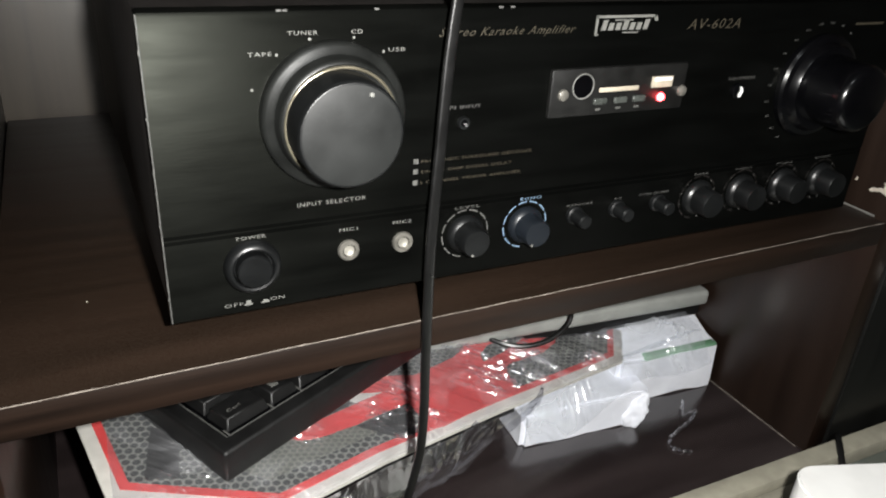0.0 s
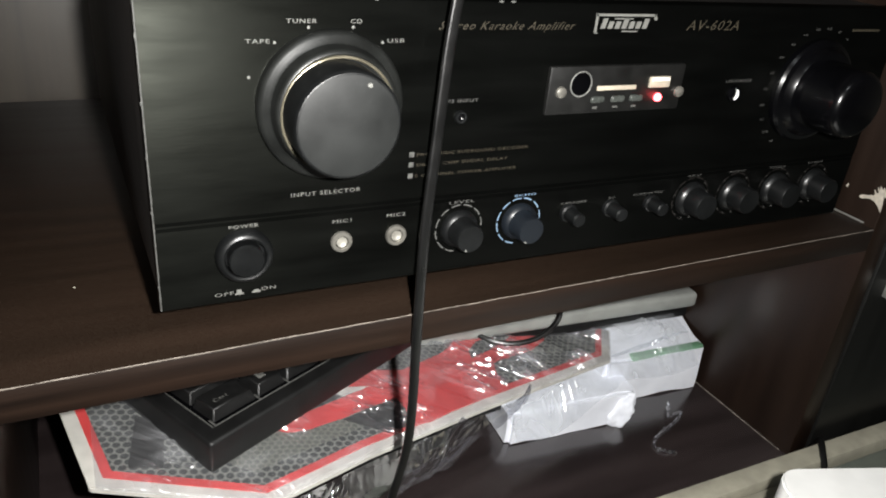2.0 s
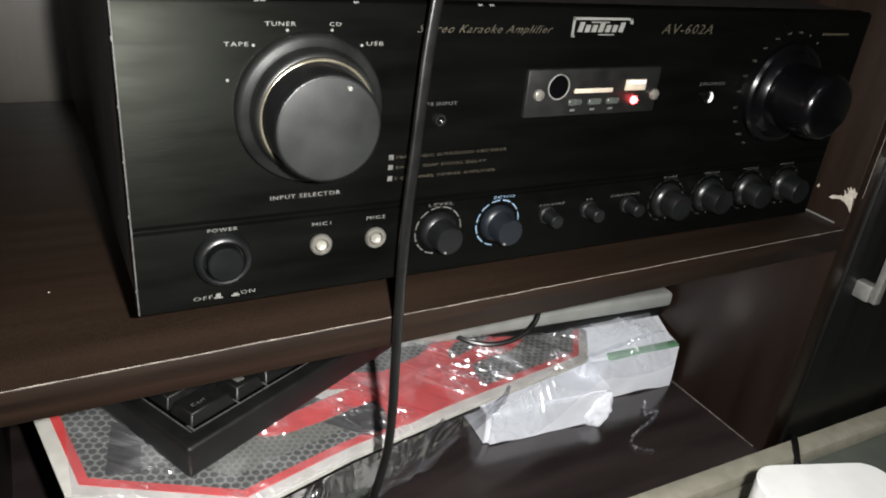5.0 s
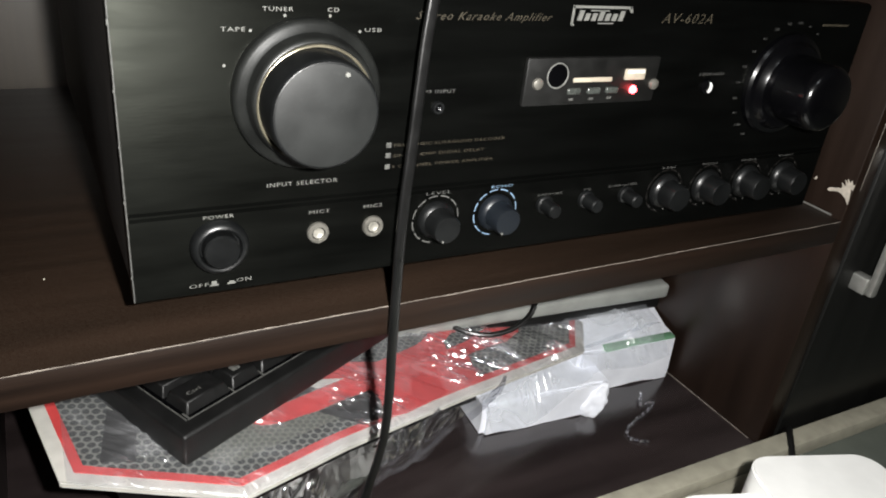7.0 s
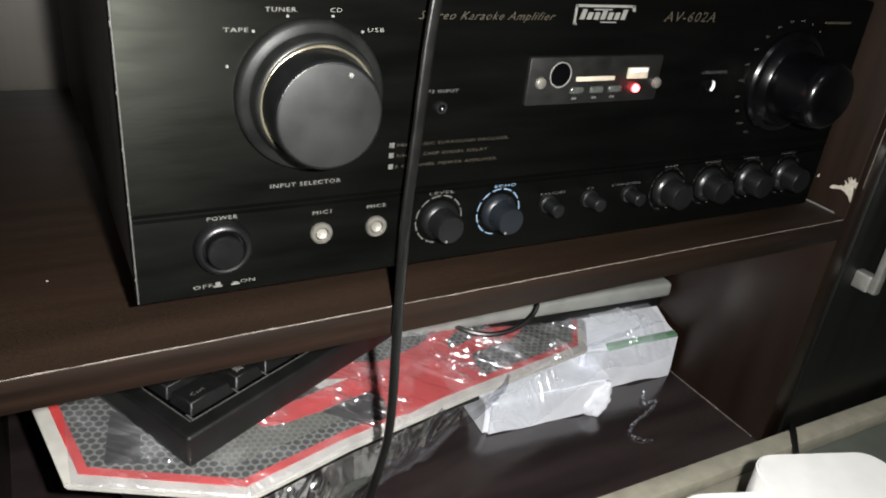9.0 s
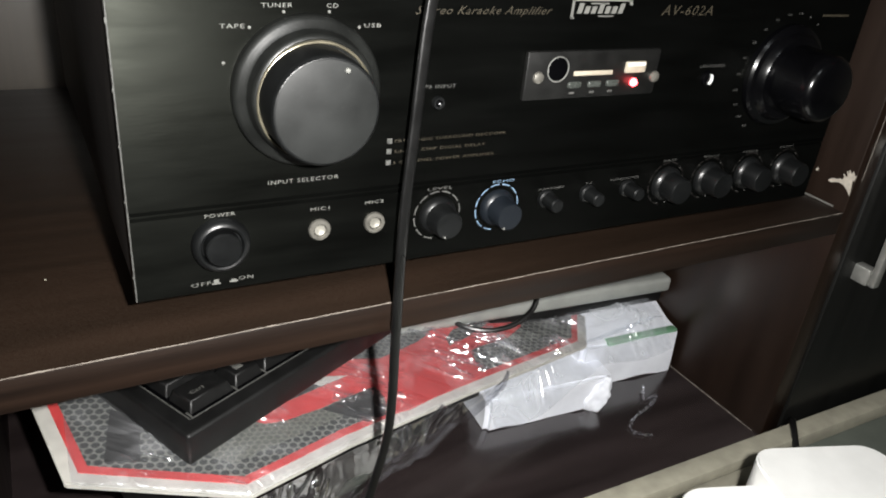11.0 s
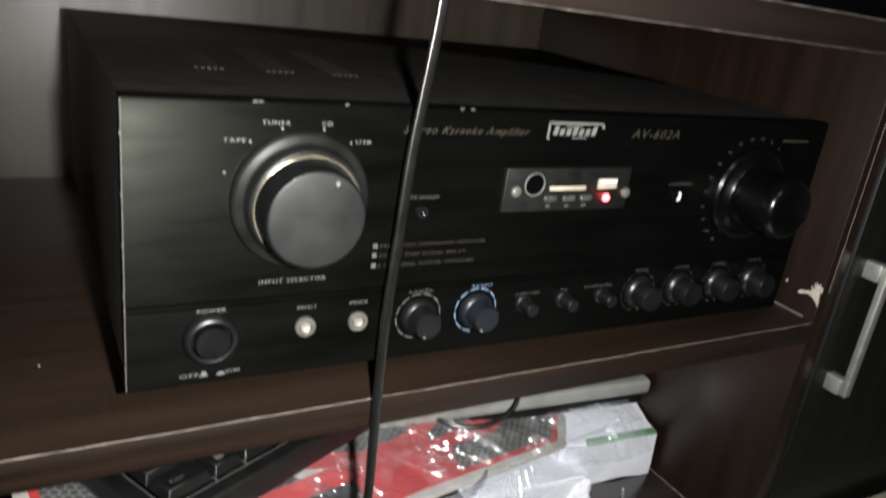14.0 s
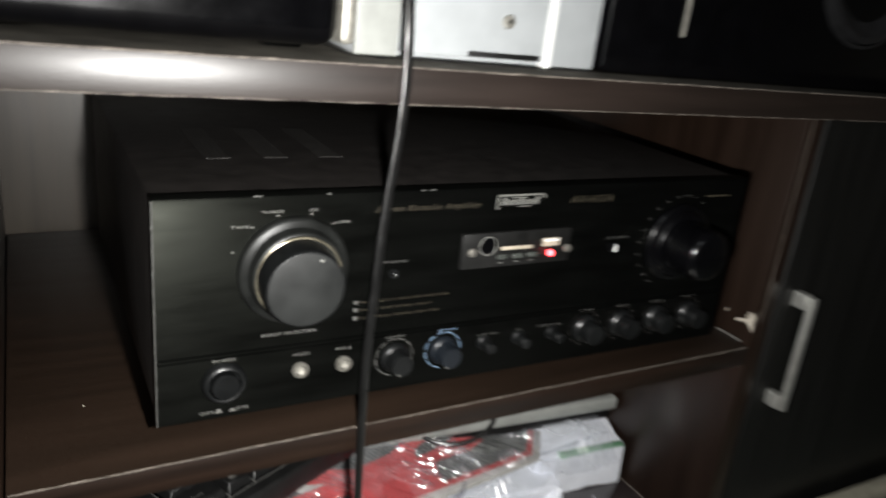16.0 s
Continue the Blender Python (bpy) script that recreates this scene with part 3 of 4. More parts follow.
k1 = small_knob(0.1427, 0.0243, 0.0078, 0.0140, knob_black, 0.0124, print_dim)
k2 = small_knob(0.1776, 0.0243, 0.0078, 0.0140, blue_black, 0.0124, print_blue)
for k, (x, z) in ((k1, (0.1405, 0.0185)), (k2, (0.1745, 0.0186))):
    part("pointer_dot", lathe(x, z, [(0.0, -0.0147), (0.0006, -0.0146), (0.0007, -0.0139)], 10), print_white, k)
dot(0.1515, 0.0108, 0.0007)
dot(0.1870, 0.0118, 0.0007)
for x in (0.2085, 0.2365, 0.2650):
    part("push_button", lathe(x, 0.0255, [(0.0052, -0.0001), (0.0050, -0.0020), (0.0040, -0.0026), (0.0038, -0.0110), (0.0033, -0.0118), (0.0, -0.0118)], 32), knob_black, amp, "slim black push button")
for x in (0.2945, 0.3280, 0.3625, 0.3965):
    small_knob(x, 0.0250, 0.0082, 0.0145, knob_black, 0.0128, case_black)
    for a in range(-225, 46, 30):
        dot(x + 0.0128 * math.cos(radians(a)), 0.0250 + 0.0128 * math.sin(radians(a)), 0.0004, print_dim)

# loudness push button
part("push_button", lathe(0.3068, 0.0872, [(0.0044, -0.0001), (0.0042, -0.0018), (0.0030, -0.0024), (0.0, -0.0026)], 28), gloss_black, amp, "small glossy round button")
# the button's highlight, built as a raised white crescent
arc = [(0.3060 + 0.0024 * math.cos(radians(a)), 0.0872 + 0.0030 * math.sin(radians(a))) for a in range(-85, 96, 20)]
arc += [(0.3058 + 0.0011 * math.cos(radians(a)), 0.0878 + 0.0024 * math.sin(radians(a))) for a in range(95, -86, -20)]
crescent = prism(arc, 0.0020, 0.0034)
for v in crescent.verts:
    v.co = Vector((v.co.x, -v.co.z, v.co.y))
part("button_glint", crescent, white_plastic, amp, "white crescent standing in for the glint on the button")

# volume
VX, VZ = 0.3668, 0.0870
part("volume_flange", lathe(VX, VZ, [(0.0300, -0.0002), (0.0300, -0.0034), (0.0288, -0.0050), (0.0262, -0.0060), (0.0250, -0.0084), (0.0238, -0.0100), (0.0215, -0.0104), (0.0, -0.0104)], 96), gloss_black, amp, "glossy stepped black flange")
part("volume_knob", lathe(VX, VZ, [(0.0200, -0.0104), (0.0192, -0.0280), (0.0188, -0.0320), (0.0180, -0.0342), (0.0166, -0.0358), (0.0148, -0.0366), (0.0, -0.0370)], 96), gloss_black, amp, "large glossy black volume knob")
names = ["oo", "100", "90", "80", "70", "60", "50", "40", "30", "20", "10", "8", "6"]
for k, n in enumerate(names):
    a = radians(238 - k * 15.2)
    x, z = VX + 0.0355 * math.cos(a), VZ + 0.0355 * math.sin(a)
    label_print(n, x - 0.0008 * len(n), z - 0.0008, 0.0016 * len(n), 0.0017, print_dim)

# media player module
mod = part("player_module", block(0.1822, 0.2660, -0.0030, 0.0002, 0.0810, 0.1050, 0.0012), player_grey, amp, "dark grey media player plate")
for x, z in ((0.1895, 0.0925), (0.2655 - 0.0015, 0.0905)):
    part("screw", lathe(x, z, [(0.0030, -0.0030), (0.0027, -0.0042), (0.0016, -0.0048), (0.0, -0.0049)], 24), jack_metal, mod, "round nickel screw")
part("receiver_ring", lathe(0.2008, 0.0962, [(0.0064, -0.0030), (0.0064, -0.0034), (0.0060, -0.0035), (0.0058, -0.0031)], 40), satin, mod, "thin ring round the receiver window")
part("receiver_window", lathe(0.2008, 0.0962, [(0.0056, -0.0030), (0.0054, -0.0033), (0.0, -0.0036)], 40), gloss_black, mod)
part("card_slot", block(0.2106, 0.2350, -0.0037, -0.0028, 0.0926, 0.0950, 0.0004), cream, mod, "cream card slot")
part("usb_port", block(0.2428, 0.2562, -0.0042, -0.0028, 0.0932, 0.0990, 0.0005), cream, mod, "cream usb port")
part("usb_tongue", block(0.2440, 0.2550, -0.0047, -0.0040, 0.0968, 0.0985, 0.0002), white_plastic, mod)
for x in (0.2115, 0.2240, 0.2357):
    part("player_button", block(x - 0.0042, x + 0.0042, -0.0050, -0.0028, 0.0866, 0.0900, 0.0011, 3), button_grey, mod, "small dark grey push button")
    part("print_bar", block(x - 0.0016, x + 0.0012, -0.0034, -0.0029, 0.0835, 0.0846, 0), print_dim, mod, "", 0)
part("indicator_light", lathe(0.2503, 0.0880, [(0.0022, -0.0029), (0.0022, -0.0038), (0.0015, -0.0050), (0.0, -0.0054)], 24), red_led, mod, "glowing red indicator light")


# ---- hanging cable ----
PLACE = BAY
def hanging_cable():
    pts = [(0.112, -0.0135, 0.42), (0.1122, -0.0250, 0.30), (0.1128, -0.0345, 0.232), (0.1140, -0.0350, 0.205), (0.1135, -0.0350, 0.1825), (0.1120, -0.0345, 0.162), (0.1085, -0.034, 0.125), (0.1073, -0.034, 0.105), (0.1060, -0.034, 0.0775),
           (0.1047, -0.034, 0.052), (0.1043, -0.034, 0.030), (0.1048, -0.0335, 0.004), (0.1055, -0.033, -0.030), (0.1060, -0.033, -0.055), (0.1047, -0.033, -0.083), (0.0965, -0.034, -0.120),
           (0.088, -0.036, -0.16), (0.080, -0.040, -0.22), (0.075, -0.045, -0.69)]
    pts = [(x + 0.0032, y, z) for x, y, z in pts]
    r = 0.00125
    sec = []
    for s in (-1, 1):
        for k in range(9):
            a = radians(-88 + 22 * k) + (math.pi if s < 0 else 0)
            sec.append((s * r * 1.0 + r * math.cos(a), r * math.sin(a)))
    ob = mesh_object("hanging_cable", tube(pts, r, steps=6, section=sec), cable_black, 50)
    return tagged(ob, "thin black twin-core cable hanging in front of the shelves", "cable")


hanging_cable()

# ---- lower bay: cushioned pad in film, keyboard, parcels ----
SLOPE = -0.11
PAD = Matrix(((1, 0, 0, 0), (0, 1, 0, 0), (SLOPE, 0, 1, -0.114 - SLOPE * 0.02), (0, 0, 0, 1)))
pad = thing("mouse_pad", (0.16, 0.12, -0.203), "red, white and grey honeycomb-printed pad wrapped in clear plastic", "pad")
OUT = [(-0.060, 0.125), (-0.0525, 0.088), (-0.040, 0.021), (0.043, -0.012), (0.108, 0.012), (0.204, 0.040), (0.333, 0.074), (0.378, 0.135), (0.392, 0.20), (0.30, 0.28), (0.0, 0.28)]


def inset(poly, d):
    out = []
    n = len(poly)
    for i in range(n):
        a, b, c = Vector(poly[i - 1]), Vector(poly[i]), Vector(poly[(i + 1) % n])
        u, v = (b - a).normalized(), (c - b).normalized()
        nu, nv = Vector((-u.y, u.x)), Vector((-v.y, v.x))
        k = (nu + nv).normalized()
        out.append(tuple(b + k * d / max(0.4, k.dot(nu))))
    return out


part("border", prism(OUT, -0.004, 0.0, PAD, 0.0008), white_cloth, pad, "white outer border")
part("red_stripe", prism(inset(OUT, 0.0075), 0.0, 0.0006, PAD), red_cloth, pad, "red stripe inside the border")
part("mesh_field", prism(inset(OUT, 0.0125), 0.0006, 0.0011, PAD), grey_mesh, pad, "grey honeycomb field")
part("body", prism(inset(OUT, 0.030), -0.040, -0.0042, PAD), black_plastic, pad, "dark underside block")
part("support_block", block(0.02, 0.20, 0.08, 0.27, -0.203, -0.140, 0.002), black_plastic, pad, "dark block under the pad")
part("plain_field", prism([(0.020, 0.030), (0.040, 0.012), (0.100, 0.032), (0.136, 0.044), (0.128, 0.054), (0.098, 0.046), (0.074, 0.037), (0.056, 0.044)], 0.0011, 0.0015, PAD), grey_plain, pad, "plain grey woven field")
RED = [(0.058, 0.044), (0.0654, 0.0394), (0.0786, 0.0401), (0.1015, 0.0454), (0.120, 0.0525), (0.1428, 0.0593), (0.144, 0.046), (0.140, 0.030), (0.155, 0.031), (0.174, 0.038), (0.201, 0.047),
       (0.2235, 0.054), (0.2245, 0.064), (0.2299, 0.0838), (0.2396, 0.0882), (0.2537, 0.0912), (0.2715, 0.0956), (0.2894, 0.1063), (0.300, 0.1208), (0.297, 0.131), (0.285, 0.150), (0.240, 0.150),
       (0.2076, 0.1102), (0.1957, 0.1023), (0.174, 0.0935), (0.1582, 0.0874), (0.1348, 0.0919), (0.1251, 0.0894), (0.1056, 0.0765), (0.1296, 0.0735), (0.1066, 0.0649), (0.0868, 0.0573), (0.0766, 0.0535), (0.0679, 0.0485)]
part("red_figure", prism(RED, 0.0011, 0.0019, PAD), red_cloth, pad, "large red splash print")
part("dark_patch", prism([(-0.0138, 0.0716), (-0.0075, 0.0690), (0.0004, 0.0605), (-0.0042, 0.0258), (-0.021, 0.0302), (-0.0174, 0.0517)], 0.0011, 0.0016, PAD), dark_cloth, pad, "dark printed patch")
part("dark_patch", prism([(0.1014, 0.0443), (0.120, 0.0515), (0.1415, 0.0570), (0.1385, 0.0304), (0.1245, 0.0269)], 0.0011, 0.0016, PAD), dark_cloth, pad, "dark printed patch")
part("dark_patch", prism([(0.0843, 0.0641), (0.1009, 0.0722), (0.1056, 0.0665), (0.0856, 0.0583)], 0.0011, 0.0016, PAD), dark_cloth, pad, "dark printed patch")
part("pale_patch", prism([(0.1000, 0.0737), (0.1056, 0.0762), (0.1290, 0.0733), (0.1085, 0.0662)], 0.0019, 0.0022, PAD), white_cloth, pad, "pale gap in the print")
part("pale_patch", prism([(0.0790, 0.0591), (0.0835, 0.0588), (0.0723, 0.0540)], 0.0019, 0.0022, PAD), white_cloth, pad, "pale gap in the print")
part("grey_patch", prism([(0.2186, 0.1016), (0.2305, 0.1126), (0.2446, 0.1154), (0.2641, 0.1157), (0.2388, 0.1013), (0.2167, 0.0924)], 0.0019, 0.0023, PAD), grey_mesh, pad, "grey honeycomb gap in the red")


def crumpled_sheet(poly_fn, nx, ny, seed, height, freq=70.0, turn=0.0, pull=1.0, spread=0.5):
    """Plastic film: thin sharp creases in patches, long along the direction "turn", on soft billows."""
    ca, sa = math.cos(radians(turn)), math.sin(radians(turn))
    bm = bmesh.new()
    grid = []
    for i in range(nx):
        row = []
        for j in range(ny):
            u, v = i / (nx - 1), j / (ny - 1)
            x, y, z = poly_fn(u, v)
            s, t = x * ca + (y - z) * sa, (y - z) * ca - x * sa
            p = Vector((s * freq / pull, t * freq, seed))
            q = p + Vector((noise.noise(p * 0.6), noise.noise(p * 0.6 + Vector((5, 0, 0))), 0)) * 0.8
            patch = max(0.0, min(1.0, noise.noise(Vector((x * 26, (y - z) * 26, seed + 3))) * 2.2 + spread))
            w = (1 - min(1, abs(noise.noise(q * 0.8)) * 2.0)) ** 5 + 0.5 * (1 - min(1, abs(noise.noise(q * 1.9)) * 1.8)) ** 5
            w = patch * w + 0.30 * noise.noise(p * 0.7)
            w *= min(1.0, 0.15 + v / 0.10) * (0.45 + 0.75 * u)
            row.append(bm.verts.new((x, y, z + height * w)))
        grid.append(row)
    for i in range(nx - 1):
        for j in range(ny - 1):
            bm.faces.new((grid[i][j], grid[i + 1][j], grid[i + 1][j + 1], grid[i][j + 1]))
    return bm


def pad_z(x):
    return -0.114 + SLOPE * (x - 0.02)


def front_edge(x):
    """y of the pad's front outline at x."""
    pts = OUT[2:8]
    for (a, ya), (b, yb) in zip(pts, pts[1:]):
        if a <= x <= b:
            return ya + (yb - ya) * (x - a) / (b - a)
    return pts[0][1] if x < pts[0][0] else pts[-1][1]


def film_over(u, v):
    x = -0.037 + 0.392 * u
    y0 = front_edge(x) - 0.0005
    y = y0 + 0.20 * v ** 1.2
    z = pad_z(x) + 0.0026
    if v < 0.06:
        z -= 0.003 * (1 - v / 0.06) ** 2
    return x, y, z


sheet = part("plastic_film", crumpled_sheet(film_over, 700, 360, 4.0, 0.0046, 170.0, -38, 5.0, 0.45), film, pad, "clear crinkled plastic film", 60)
sheet.visible_shadow = False


def film_skirt(u, v):
    x = 0.040 + 0.20 * u
    deep = 0.052 * (1 - u) ** 0.8 + 0.005
    return x, front_edge(x) - 0.003 - 0.014 * (1 - u) * math.sin(2.4 * v), pad_z(x) - 0.002 - deep * v * (1 + 0.12 * math.sin(23 * u))


skirt = part("film_skirt", crumpled_sheet(film_skirt, 400, 140, 9.0, 0.0085, 125.0, 8, 2.4, 0.75), film_gathered, pad, "loose gathered plastic along the edge", 60)
skirt.visible_shadow = False

# keyboard
KB = Matrix.Translation((0.0185, 0.0150, -0.113)) @ Matrix.Rotation(radians(27.3), 4, "Z")
keyboard = thing("keyboard", tuple(KB.translation), "black computer keyboard lying on the wrapped pad", "keyboard")
part("shell", block(0, 0.440, 0, 0.140, 0, 0.0205, 0.0024, 3, KB), black_plastic, keyboard, "black plastic shell")
part("key_bed", block(0.0095, 0.425, 0.0100, 0.128, 0.0185, 0.0210, 0.0004, 1, KB), gloss_black, keyboard, "glossy recessed key bed")
rows = [[("Ctrl", 1.5), ("", 1.05), ("Alt", 1.3), ("", 5.8), ("Alt", 1.3), ("", 1.05), ("", 1.25), ("Ctrl", 1.5)],
        [("Shift", 2.25)] + [(c, 1) for c in "ZXCVBNM"] + [(",", 1), (".", 1), ("/", 1), ("Shift", 2.75)],
        [("Caps", 1.75)] + [(c, 1) for c in "ASDFGHJKL"] + [(";", 1), ("'", 1), ("Enter", 2.25)],
        [("Tab", 1.5)] + [(c, 1) for c in "QWERTYUIOP"] + [("[", 1), ("]", 1), ("\\", 1.5)],
        [("`", 1)] + [(c, 1) for c in "1234567890"] + [("-", 1), ("=", 1), ("Back", 2)]]
U = 0.0205


def keycap(w):
    bm = bmesh.new()
    bmesh.ops.create_cube(bm, size=1)
    bm.transform(Matrix.Translation((w / 2, U / 2, 0.0035)) @ Matrix.Diagonal((w - 0.0014, U - 0.0014, 0.007, 1)))
    for v in bm.verts:
        if v.co.z > 0.004:
            v.co.x = w / 2 + (v.co.x - w / 2) * (1 - 0.0045 / w)
            v.co.y = U / 2 + (v.co.y - U / 2) * 0.78 + 0.0006
    bmesh.ops.bevel(bm, geom=bm.edges[:], offset=0.0006, segments=1, affect="EDGES")
    return bm


for r, row in enumerate(rows):
    x = 0.0110
    for text, w in row:
        k = keycap(w * U)
        k.transform(KB @ Matrix.Translation((x, 0.0115 + r * U, 0.0205)))
        key = part("key", k, key_black, keyboard)
        if r < 2 and len(text) > 1:
            flat = lettering(text, 0.0, 0.0, 0.0021 * len(text), 0.0026, 0.0)
            flat.transform(KB @ Matrix.Translation((x + 0.007, 0.0115 + r * U + 0.0075, 0.0272)) @ Matrix.Rotation(radians(-90), 4, "X"))
            part("legend", flat, print_white, key, "", 0)
        if r == 0 and w == 1.05:
            part("legend", block(x + 0.0065, x + 0.0115, 0.0115 + 0.007, 0.0115 + 0.012, 0.0276, 0.0280, 0, 1, KB), print_white, key, "white window symbol", 0)
        x += w * U
# small pale bars put in as the glints between the front keys
for x in (0.0110, 0.0110 + 1.5 * U, 0.0110 + 2.55 * U):
    part("bed_glint", block(x - 0.0006, x + 0.0006, 0.0095, 0.0155, 0.0210, 0.0216, 0.0002, 1, KB), print_dim, keyboard)
# the rim's pale grey paints in the glint along the bed's edges
part("bed_rim", block(0.0100, 0.30, 0.0092, 0.0099, 0.0208, 0.0216, 0.0002, 1, KB), print_dim, keyboard)
part("bed_rim", block(0.0088, 0.0095, 0.0095, 0.1280, 0.0208, 0.0216, 0.0002, 1, KB), print_dim, keyboard)


# parcels wrapped in white paper and plastic
def parcel_mesh(x0, x1, y0, y1, z0, z1, m, seed, dent=0.003, cuts=14):
    bm = bmesh.new()
    bmesh.ops.create_cube(bm, size=1)
    bmesh.ops.bevel(bm, geom=bm.edges[:], offset=0.035, segments=2, affect="EDGES")
    bmesh.ops.subdivide_edges(bm, edges=bm.edges[:], cuts=cuts // 2, use_grid_fill=True)
    for v in bm.verts:
        p = Vector(((v.co.x + 0.5) * (x1 - x0) + x0, (v.co.y + 0.5) * (y1 - y0) + y0, (v.co.z + 0.5) * (z1 - z0) + z0))
        q = p * 38 + Vector((seed, 0, 0))
        d = Vector((noise.noise(q), noise.noise(q + Vector((7, 0, 0))), noise.noise(q + Vector((0, 9, 0)))))
        if v.co.z > -0.48:
            p += d * dent
        v.co = p
    bm.transform(m)
    return bm


P1 = Matrix.Translation((0.240, 0.066, -0.203)) @ Matrix.Rotation(radians(-4), 4, "Z")
flat_parcel = thing("flat_parcel", (0.29, 0.1, -0.203), "flat white paper-wrapped box on the dark cabinet floor", "box")
part("wrap", parcel_mesh(0.0, 0.115, 0.0, 0.105, 0.0, 0.029, P1, 2.0, 0.0022), paper, flat_parcel, "creased white wrapping", 50)
tail = bmesh.new()
bmesh.ops.create_uvsphere(tail, u_segments=48, v_segments=28, radius=1.0)
for v in tail.verts:
    q = v.co * 1.1 + Vector((5, 0, 0))
    k = 1 + 0.35 * noise.noise(q) + 0.22 * abs(noise.noise(q * 2.2))
    fold = 0.005 * math.sin(2.6 * v.co.x + 1.2 * v.co.z)
    # wider at the top, drawn in towards its foot like folded paper
    wide = 0.75 + 0.3 * v.co.z
    v.co = Vector((0.101 + 0.012 * v.co.x * k * wide + 0.004 * v.co.z, 0.002 + 0.009 * v.co.y * k - 0.4 * fold, max(0.0, 0.012 + (0.013 * v.co.z + 0.5 * fold) * k)))
tail.transform(P1)
part("paper_flap", tail, paper, flat_parcel, "folded white paper flap", 60)
P2 = Matrix.Translation((0.3385, 0.082, -0.203)) @ Matrix.Rotation(radians(-3), 4, "Z")
tall_parcel = thing("tall_parcel", (0.39, 0.14, -0.203), "white box with a green stripe, wrapped in milky plastic", "box")
bigger = parcel_mesh(0.0, 0.102, 0.0, 0.115, 0.0, 0.043, P2, 8.0, 0.0018)
for v in bigger.verts:
    k = max(0.0, min(1.0, (v.co.y - 0.085) / 0.06))
    if v.co.z > -0.19:
        v.co.z += 0.018 * k
part("wrap", bigger, paper, tall_parcel, "white box", 50)
part("stripe", block(0.026, 0.0985, 0.0006, 0.0075, 0.0400, 0.0444, 0.0008, 2, P2), green_tape, tall_parcel, "green stripe along the edge")


def parcel_film(u, v):
    x = 0.235 + 0.186 * u
    y = 0.051 + 0.108 * v + 0.012 * u
    top = -0.164 + 0.012 * u + 0.018 * max(0.0, min(1.0, (y - 0.085) / 0.06))
    if x < 0.335:
        top -= 0.004
    if v < 0.18:
        top -= (0.018 + 0.007 * math.sin(9 * u)) * (1 - v / 0.18)
        y -= 0.006 * math.sin(5 * u + 1)
    return x, y, max(top, -0.2) + 0.006


wrap = part("plastic_film", crumpled_sheet(parcel_film, 330, 170, 12.0, 0.0034, 150.0, 20, 1.8, 0.45), film_thick, tall_parcel, "milky crinkled plastic wrap", 60)
wrap.visible_shadow = False
tie = mesh_object("plastic_twist", tube([(0.396, 0.062, -0.198), (0.386, 0.050, -0.2), (0.398, 0.049, -0.199), (0.388, 0.043, -0.2), (0.371, 0.037, -0.2), (0.355, 0.030, -0.201), (0.352, 0.020, -0.201), (0.363, 0.013, -0.201)], 0.0010, 6, 16), film_gathered)
for v in tie.data.vertices:
    v.co += Vector([0.0016 * noise.noise(v.co * 420 + Vector((k * 9, 0, 0))) for k in range(3)])
tagged(tie, "twisted strip of clear plastic on the cabinet floor", "plastic strip")

# grey flat device on the parcels, under the shelf
slab = thing("flat_device", (0.33, 0.2, -0.14), "flat light grey plastic device resting on the wrapped boxes", "device")
G = Matrix.Translation((0.4415, 0.100, -0.138)) @ Matrix.Rotation(radians(-3.6), 4, "Z")
part("body", block(-0.30, 0.0, 0.0, 0.16, 0.003, 0.017, 0.004, 3, G), grey_plastic, slab, "light grey rounded body")
part("base", block(-0.295, -0.005, 0.004, 0.155, -0.008, 0.0028, 0.002, 2, G), black_plastic, slab, "dark base")
lead = mesh_object("short_cable", tube([(0.222, 0.128, -0.115), (0.232, 0.116, -0.130), (0.250, 0.102, -0.134), (0.272, 0.096, -0.131), (0.290, 0.097, -0.122), (0.298, 0.104, -0.112), (0.304, 0.13, -0.106)], 0.0021, 10), cable_black)
tagged(lead, "short black cable looped under the shelf", "cable")

# ---- things on the top board ----
PLACE = TOP_BAY
TOP = 0.2027
player = thing("black_appliance", (-0.15, 0.08, TOP), "glossy black appliance with silvery trim on the top board", "appliance")
part("body", block(-0.42, 0.090, -0.012, 0.20, TOP + 0.004, 0.30, 0.010, 3), gloss_black, player, "glossy black body")
part("trim", block(0.0905, 0.0985, -0.010, 0.19, TOP + 0.006, 0.30, 0.003), chrome, player, "silvery side trim")
for x in (-0.38, 0.06):
    part("foot", block(x, x + 0.02, 0.02, 0.04, TOP, TOP + 0.0045, 0.001), black_plastic, player)
case = thing("pale_metal_case", (0.18, 0.09, TOP), "pale grey painted metal case with a screwed front", "case")
part("body", block(0.1015, 0.262, 0.004, 0.20, TOP, 0.31, 0.0015), pale_metal, case)
part("side_rail", block(0.1015, 0.126, -0.001, 0.0038, TOP, 0.31, 0.001), grey_plastic, case, "grey upright rail")
part("front_plate", block(0.128, 0.2185, -0.003, 0.0038, TOP + 0.004, 0.31, 0.001), pale_metal, case, "pale front plate")
part("corner_strip", block(0.2190, 0.2235, -0.005, 0.0038, TOP, 0.31, 0.0012), white_plastic, case, "bright corner strip")
part("slot", block(0.168, 0.216, -0.0036, -0.0025, TOP + 0.0045, TOP + 0.0075, 0.0003), black_plastic, case, "dark slot")
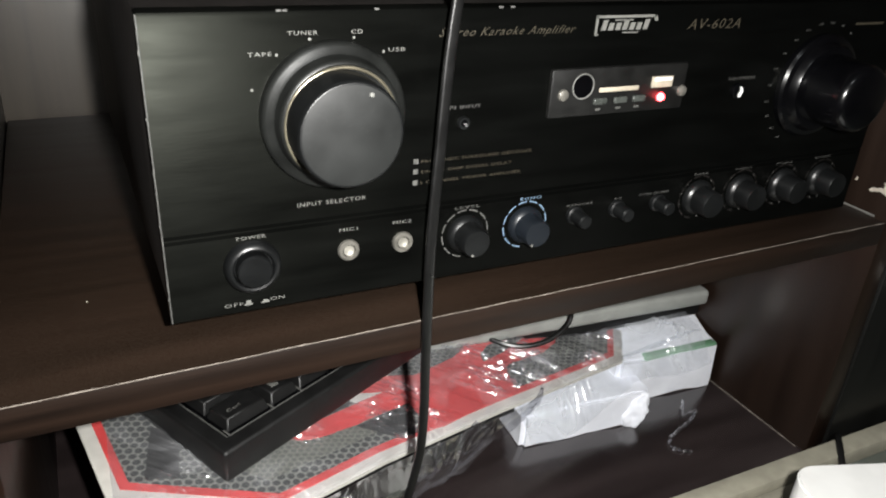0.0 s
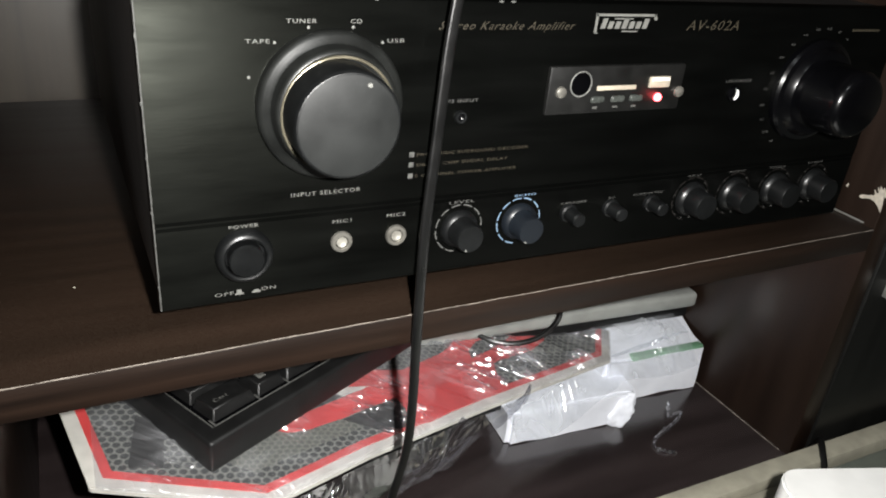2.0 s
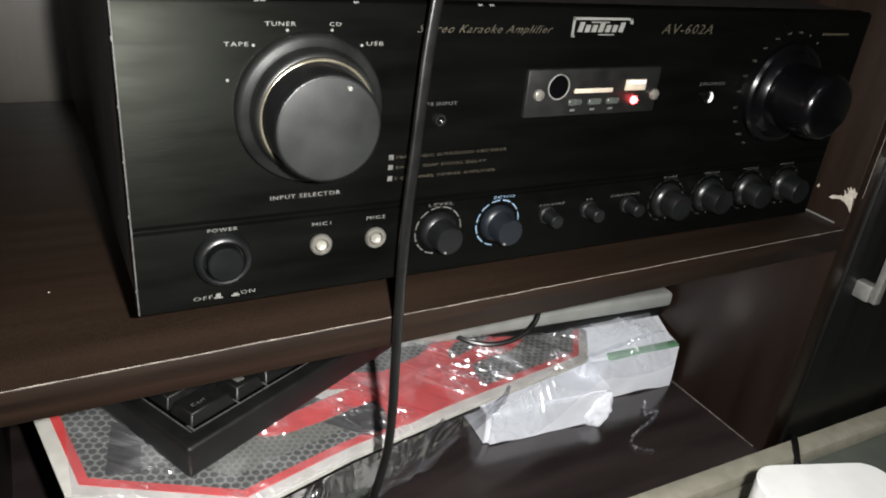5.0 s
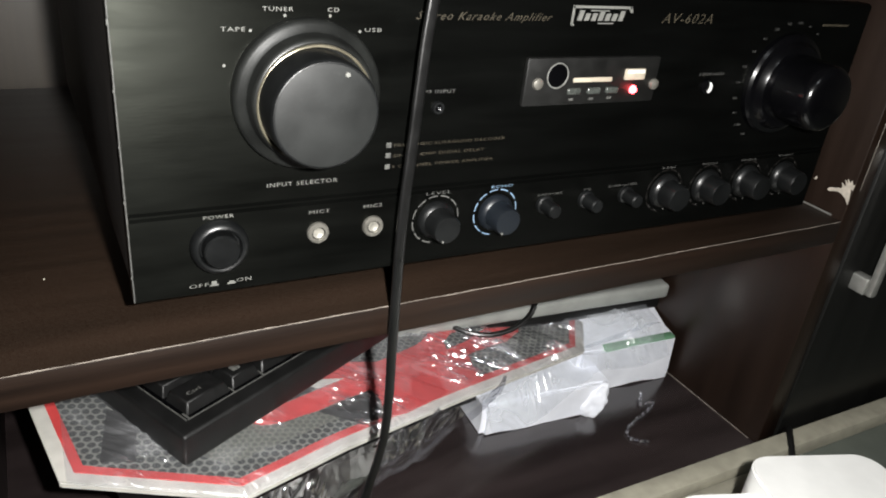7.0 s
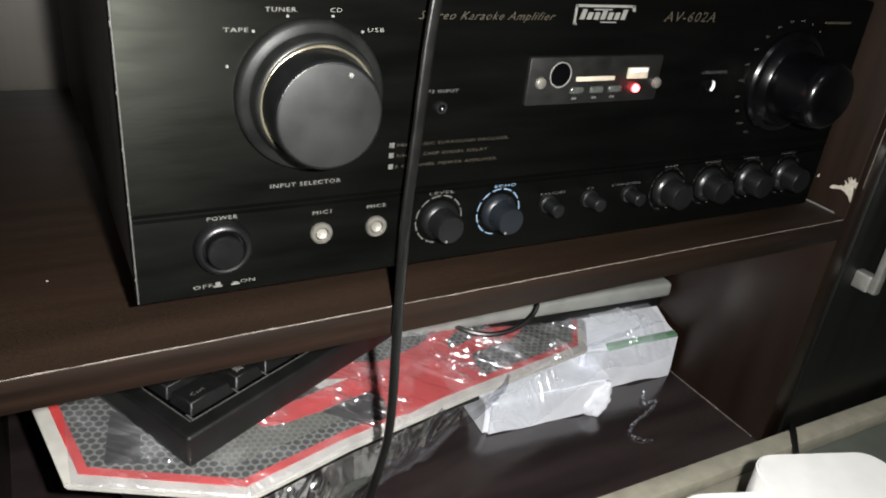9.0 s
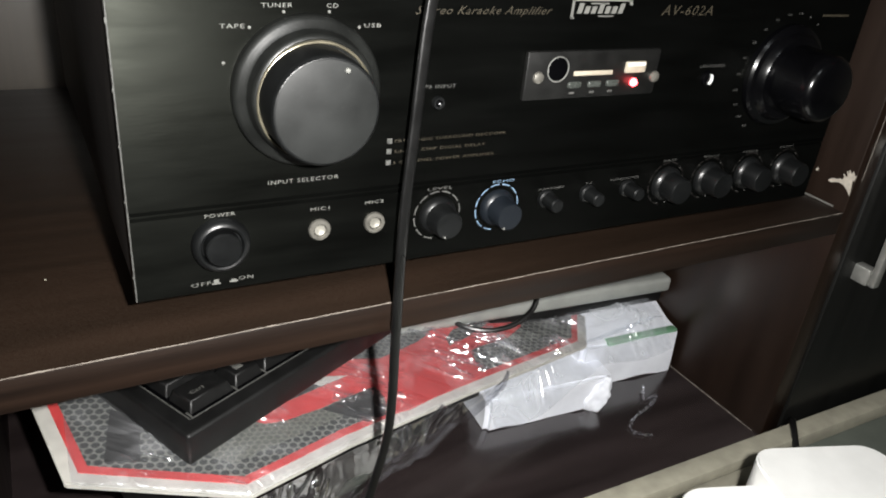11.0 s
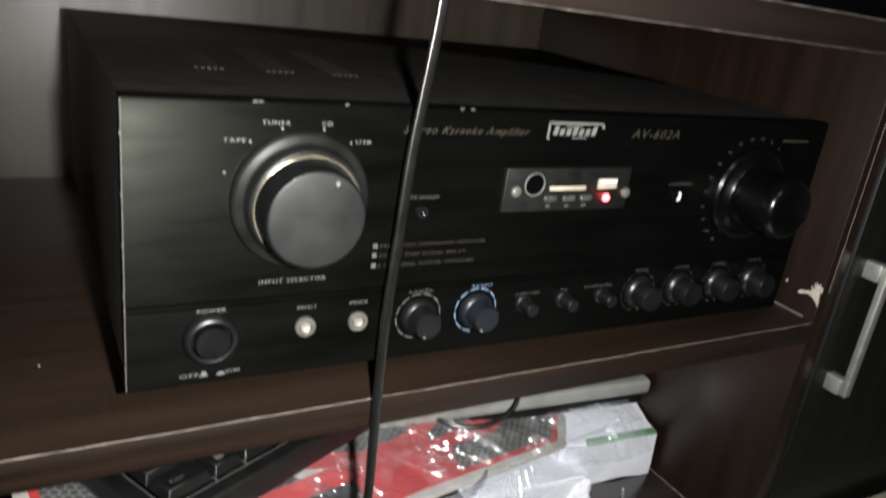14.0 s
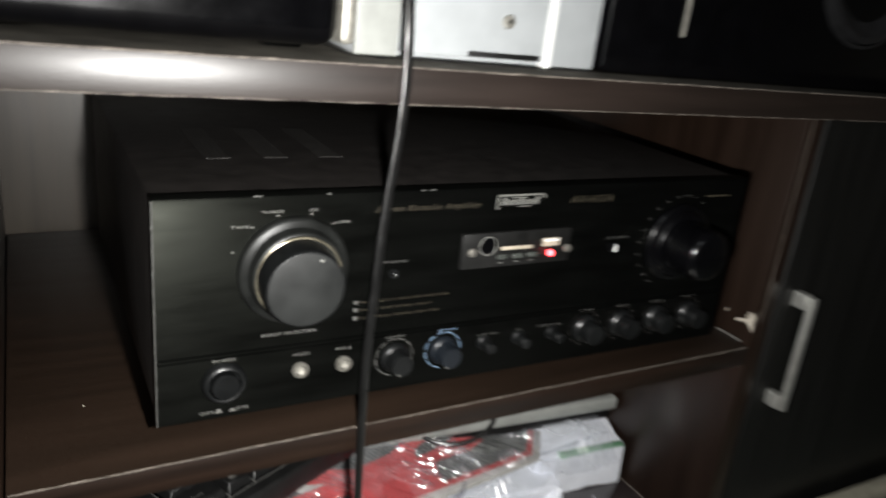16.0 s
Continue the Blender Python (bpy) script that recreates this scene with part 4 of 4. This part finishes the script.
part("screw", lathe(0.1915, 0.2275, [(0.0040, -0.003), (0.0036, -0.0046), (0.0016, -0.0050), (0.0012, -0.0040), (0.0, -0.0040)], 28), chrome, case, "round screw head")
part("screw_recess", lathe(0.1915, 0.2275, [(0.0014, -0.0050), (0.0, -0.0052)], 12), black_plastic, case)
speaker = thing("loudspeaker", (0.48, 0.1, TOP), "black loudspeaker with a silvery strip and round driver", "speaker")
part("body", block(0.266, 0.70, 0.0, 0.20, TOP, 0.40, 0.004), gloss_black, speaker, "black box")
part("strip", block(0.3245, 0.3275, -0.0022, -0.0001, 0.229, 0.36, 0.0008), chrome, speaker, "narrow silvery strip")
part("driver", lathe(0.505, 0.292, [(0.055, -0.0005), (0.054, -0.005), (0.049, -0.006), (0.045, -0.003), (0.030, 0.004), (0.012, 0.008), (0.0, 0.006)], 64), speaker_cone, speaker, "round black driver")
part("driver_ring", lathe(0.505, 0.292, [(0.058, -0.0005), (0.058, -0.003), (0.0555, -0.004), (0.0552, -0.0005)], 64), speaker_cone, speaker, "thin ring round the driver")

# ---- bench in front, with the white device ----
PLACE = BAY
bench = thing("low_bench", (0.7, -0.3, -0.70), "beige and grey-green low bench standing before the cabinet", "bench")
part("top", block(0.20, 1.30, -0.62, -0.031, -0.215, -0.199, 0.002), sage, bench, "grey-green bench top")
part("rim", block(0.20, 1.30, -0.046, -0.030, -0.199, -0.185, 0.002), beige, bench, "raised beige rim")
part("batten", block(0.22, 0.425, -0.064, -0.050, -0.1985, -0.188, 0.002), beige, bench, "short beige batten")
for x in (0.24, 1.22):
    part("leg", block(x, x + 0.04, -0.60, -0.06, -0.70, -0.2152, 0.003), beige, bench)
lead2 = mesh_object("bench_cable", tube([(0.470, -0.024, -0.30), (0.467, -0.0245, -0.21), (0.463, -0.030, -0.1835), (0.456, -0.038, -0.1815), (0.447, -0.050, -0.188), (0.437, -0.066, -0.196), (0.42, -0.10, -0.196)], 0.0026, 10), cable_black)
tagged(lead2, "black cable lying over the bench rim", "cable")
device = thing("white_device", (0.36, -0.16, -0.199), "white plastic device with rounded corners standing on the bench", "device")
WD = Matrix.Translation((0.305, -0.098, -0.199)) @ Matrix.Rotation(radians(-19), 4, "Z")


def rounded_block(w, d, h, r, m):
    pts = []
    for cx, cy, a0 in ((w - r, -d + r, -90), (w - r, -r, 0), (r, -r, 90), (r, -d + r, 180)):
        for k in range(9):
            a = radians(a0 + 90 * k / 8)
            pts.append((cx + r * math.cos(a), cy + r * math.sin(a)))
    return prism(pts, 0, h, m, 0.0012)


part("body", rounded_block(0.085, 0.11, 0.099, 0.016, WD), white_plastic, device, "plain white rounded body")
part("base", rounded_block(0.10, 0.10, 0.085, 0.020, WD @ Matrix.Translation((-0.050, -0.014, 0))), white_plastic, device, "lower rounded white tier")

speck = mesh_object("paper_scrap", block(-0.0340, -0.0330, 0.0405, 0.0415, -0.0041, -0.0036, 0.0002), beige)
tagged(speck, "tiny pale paper scrap on the dusty shelf", "scrap")
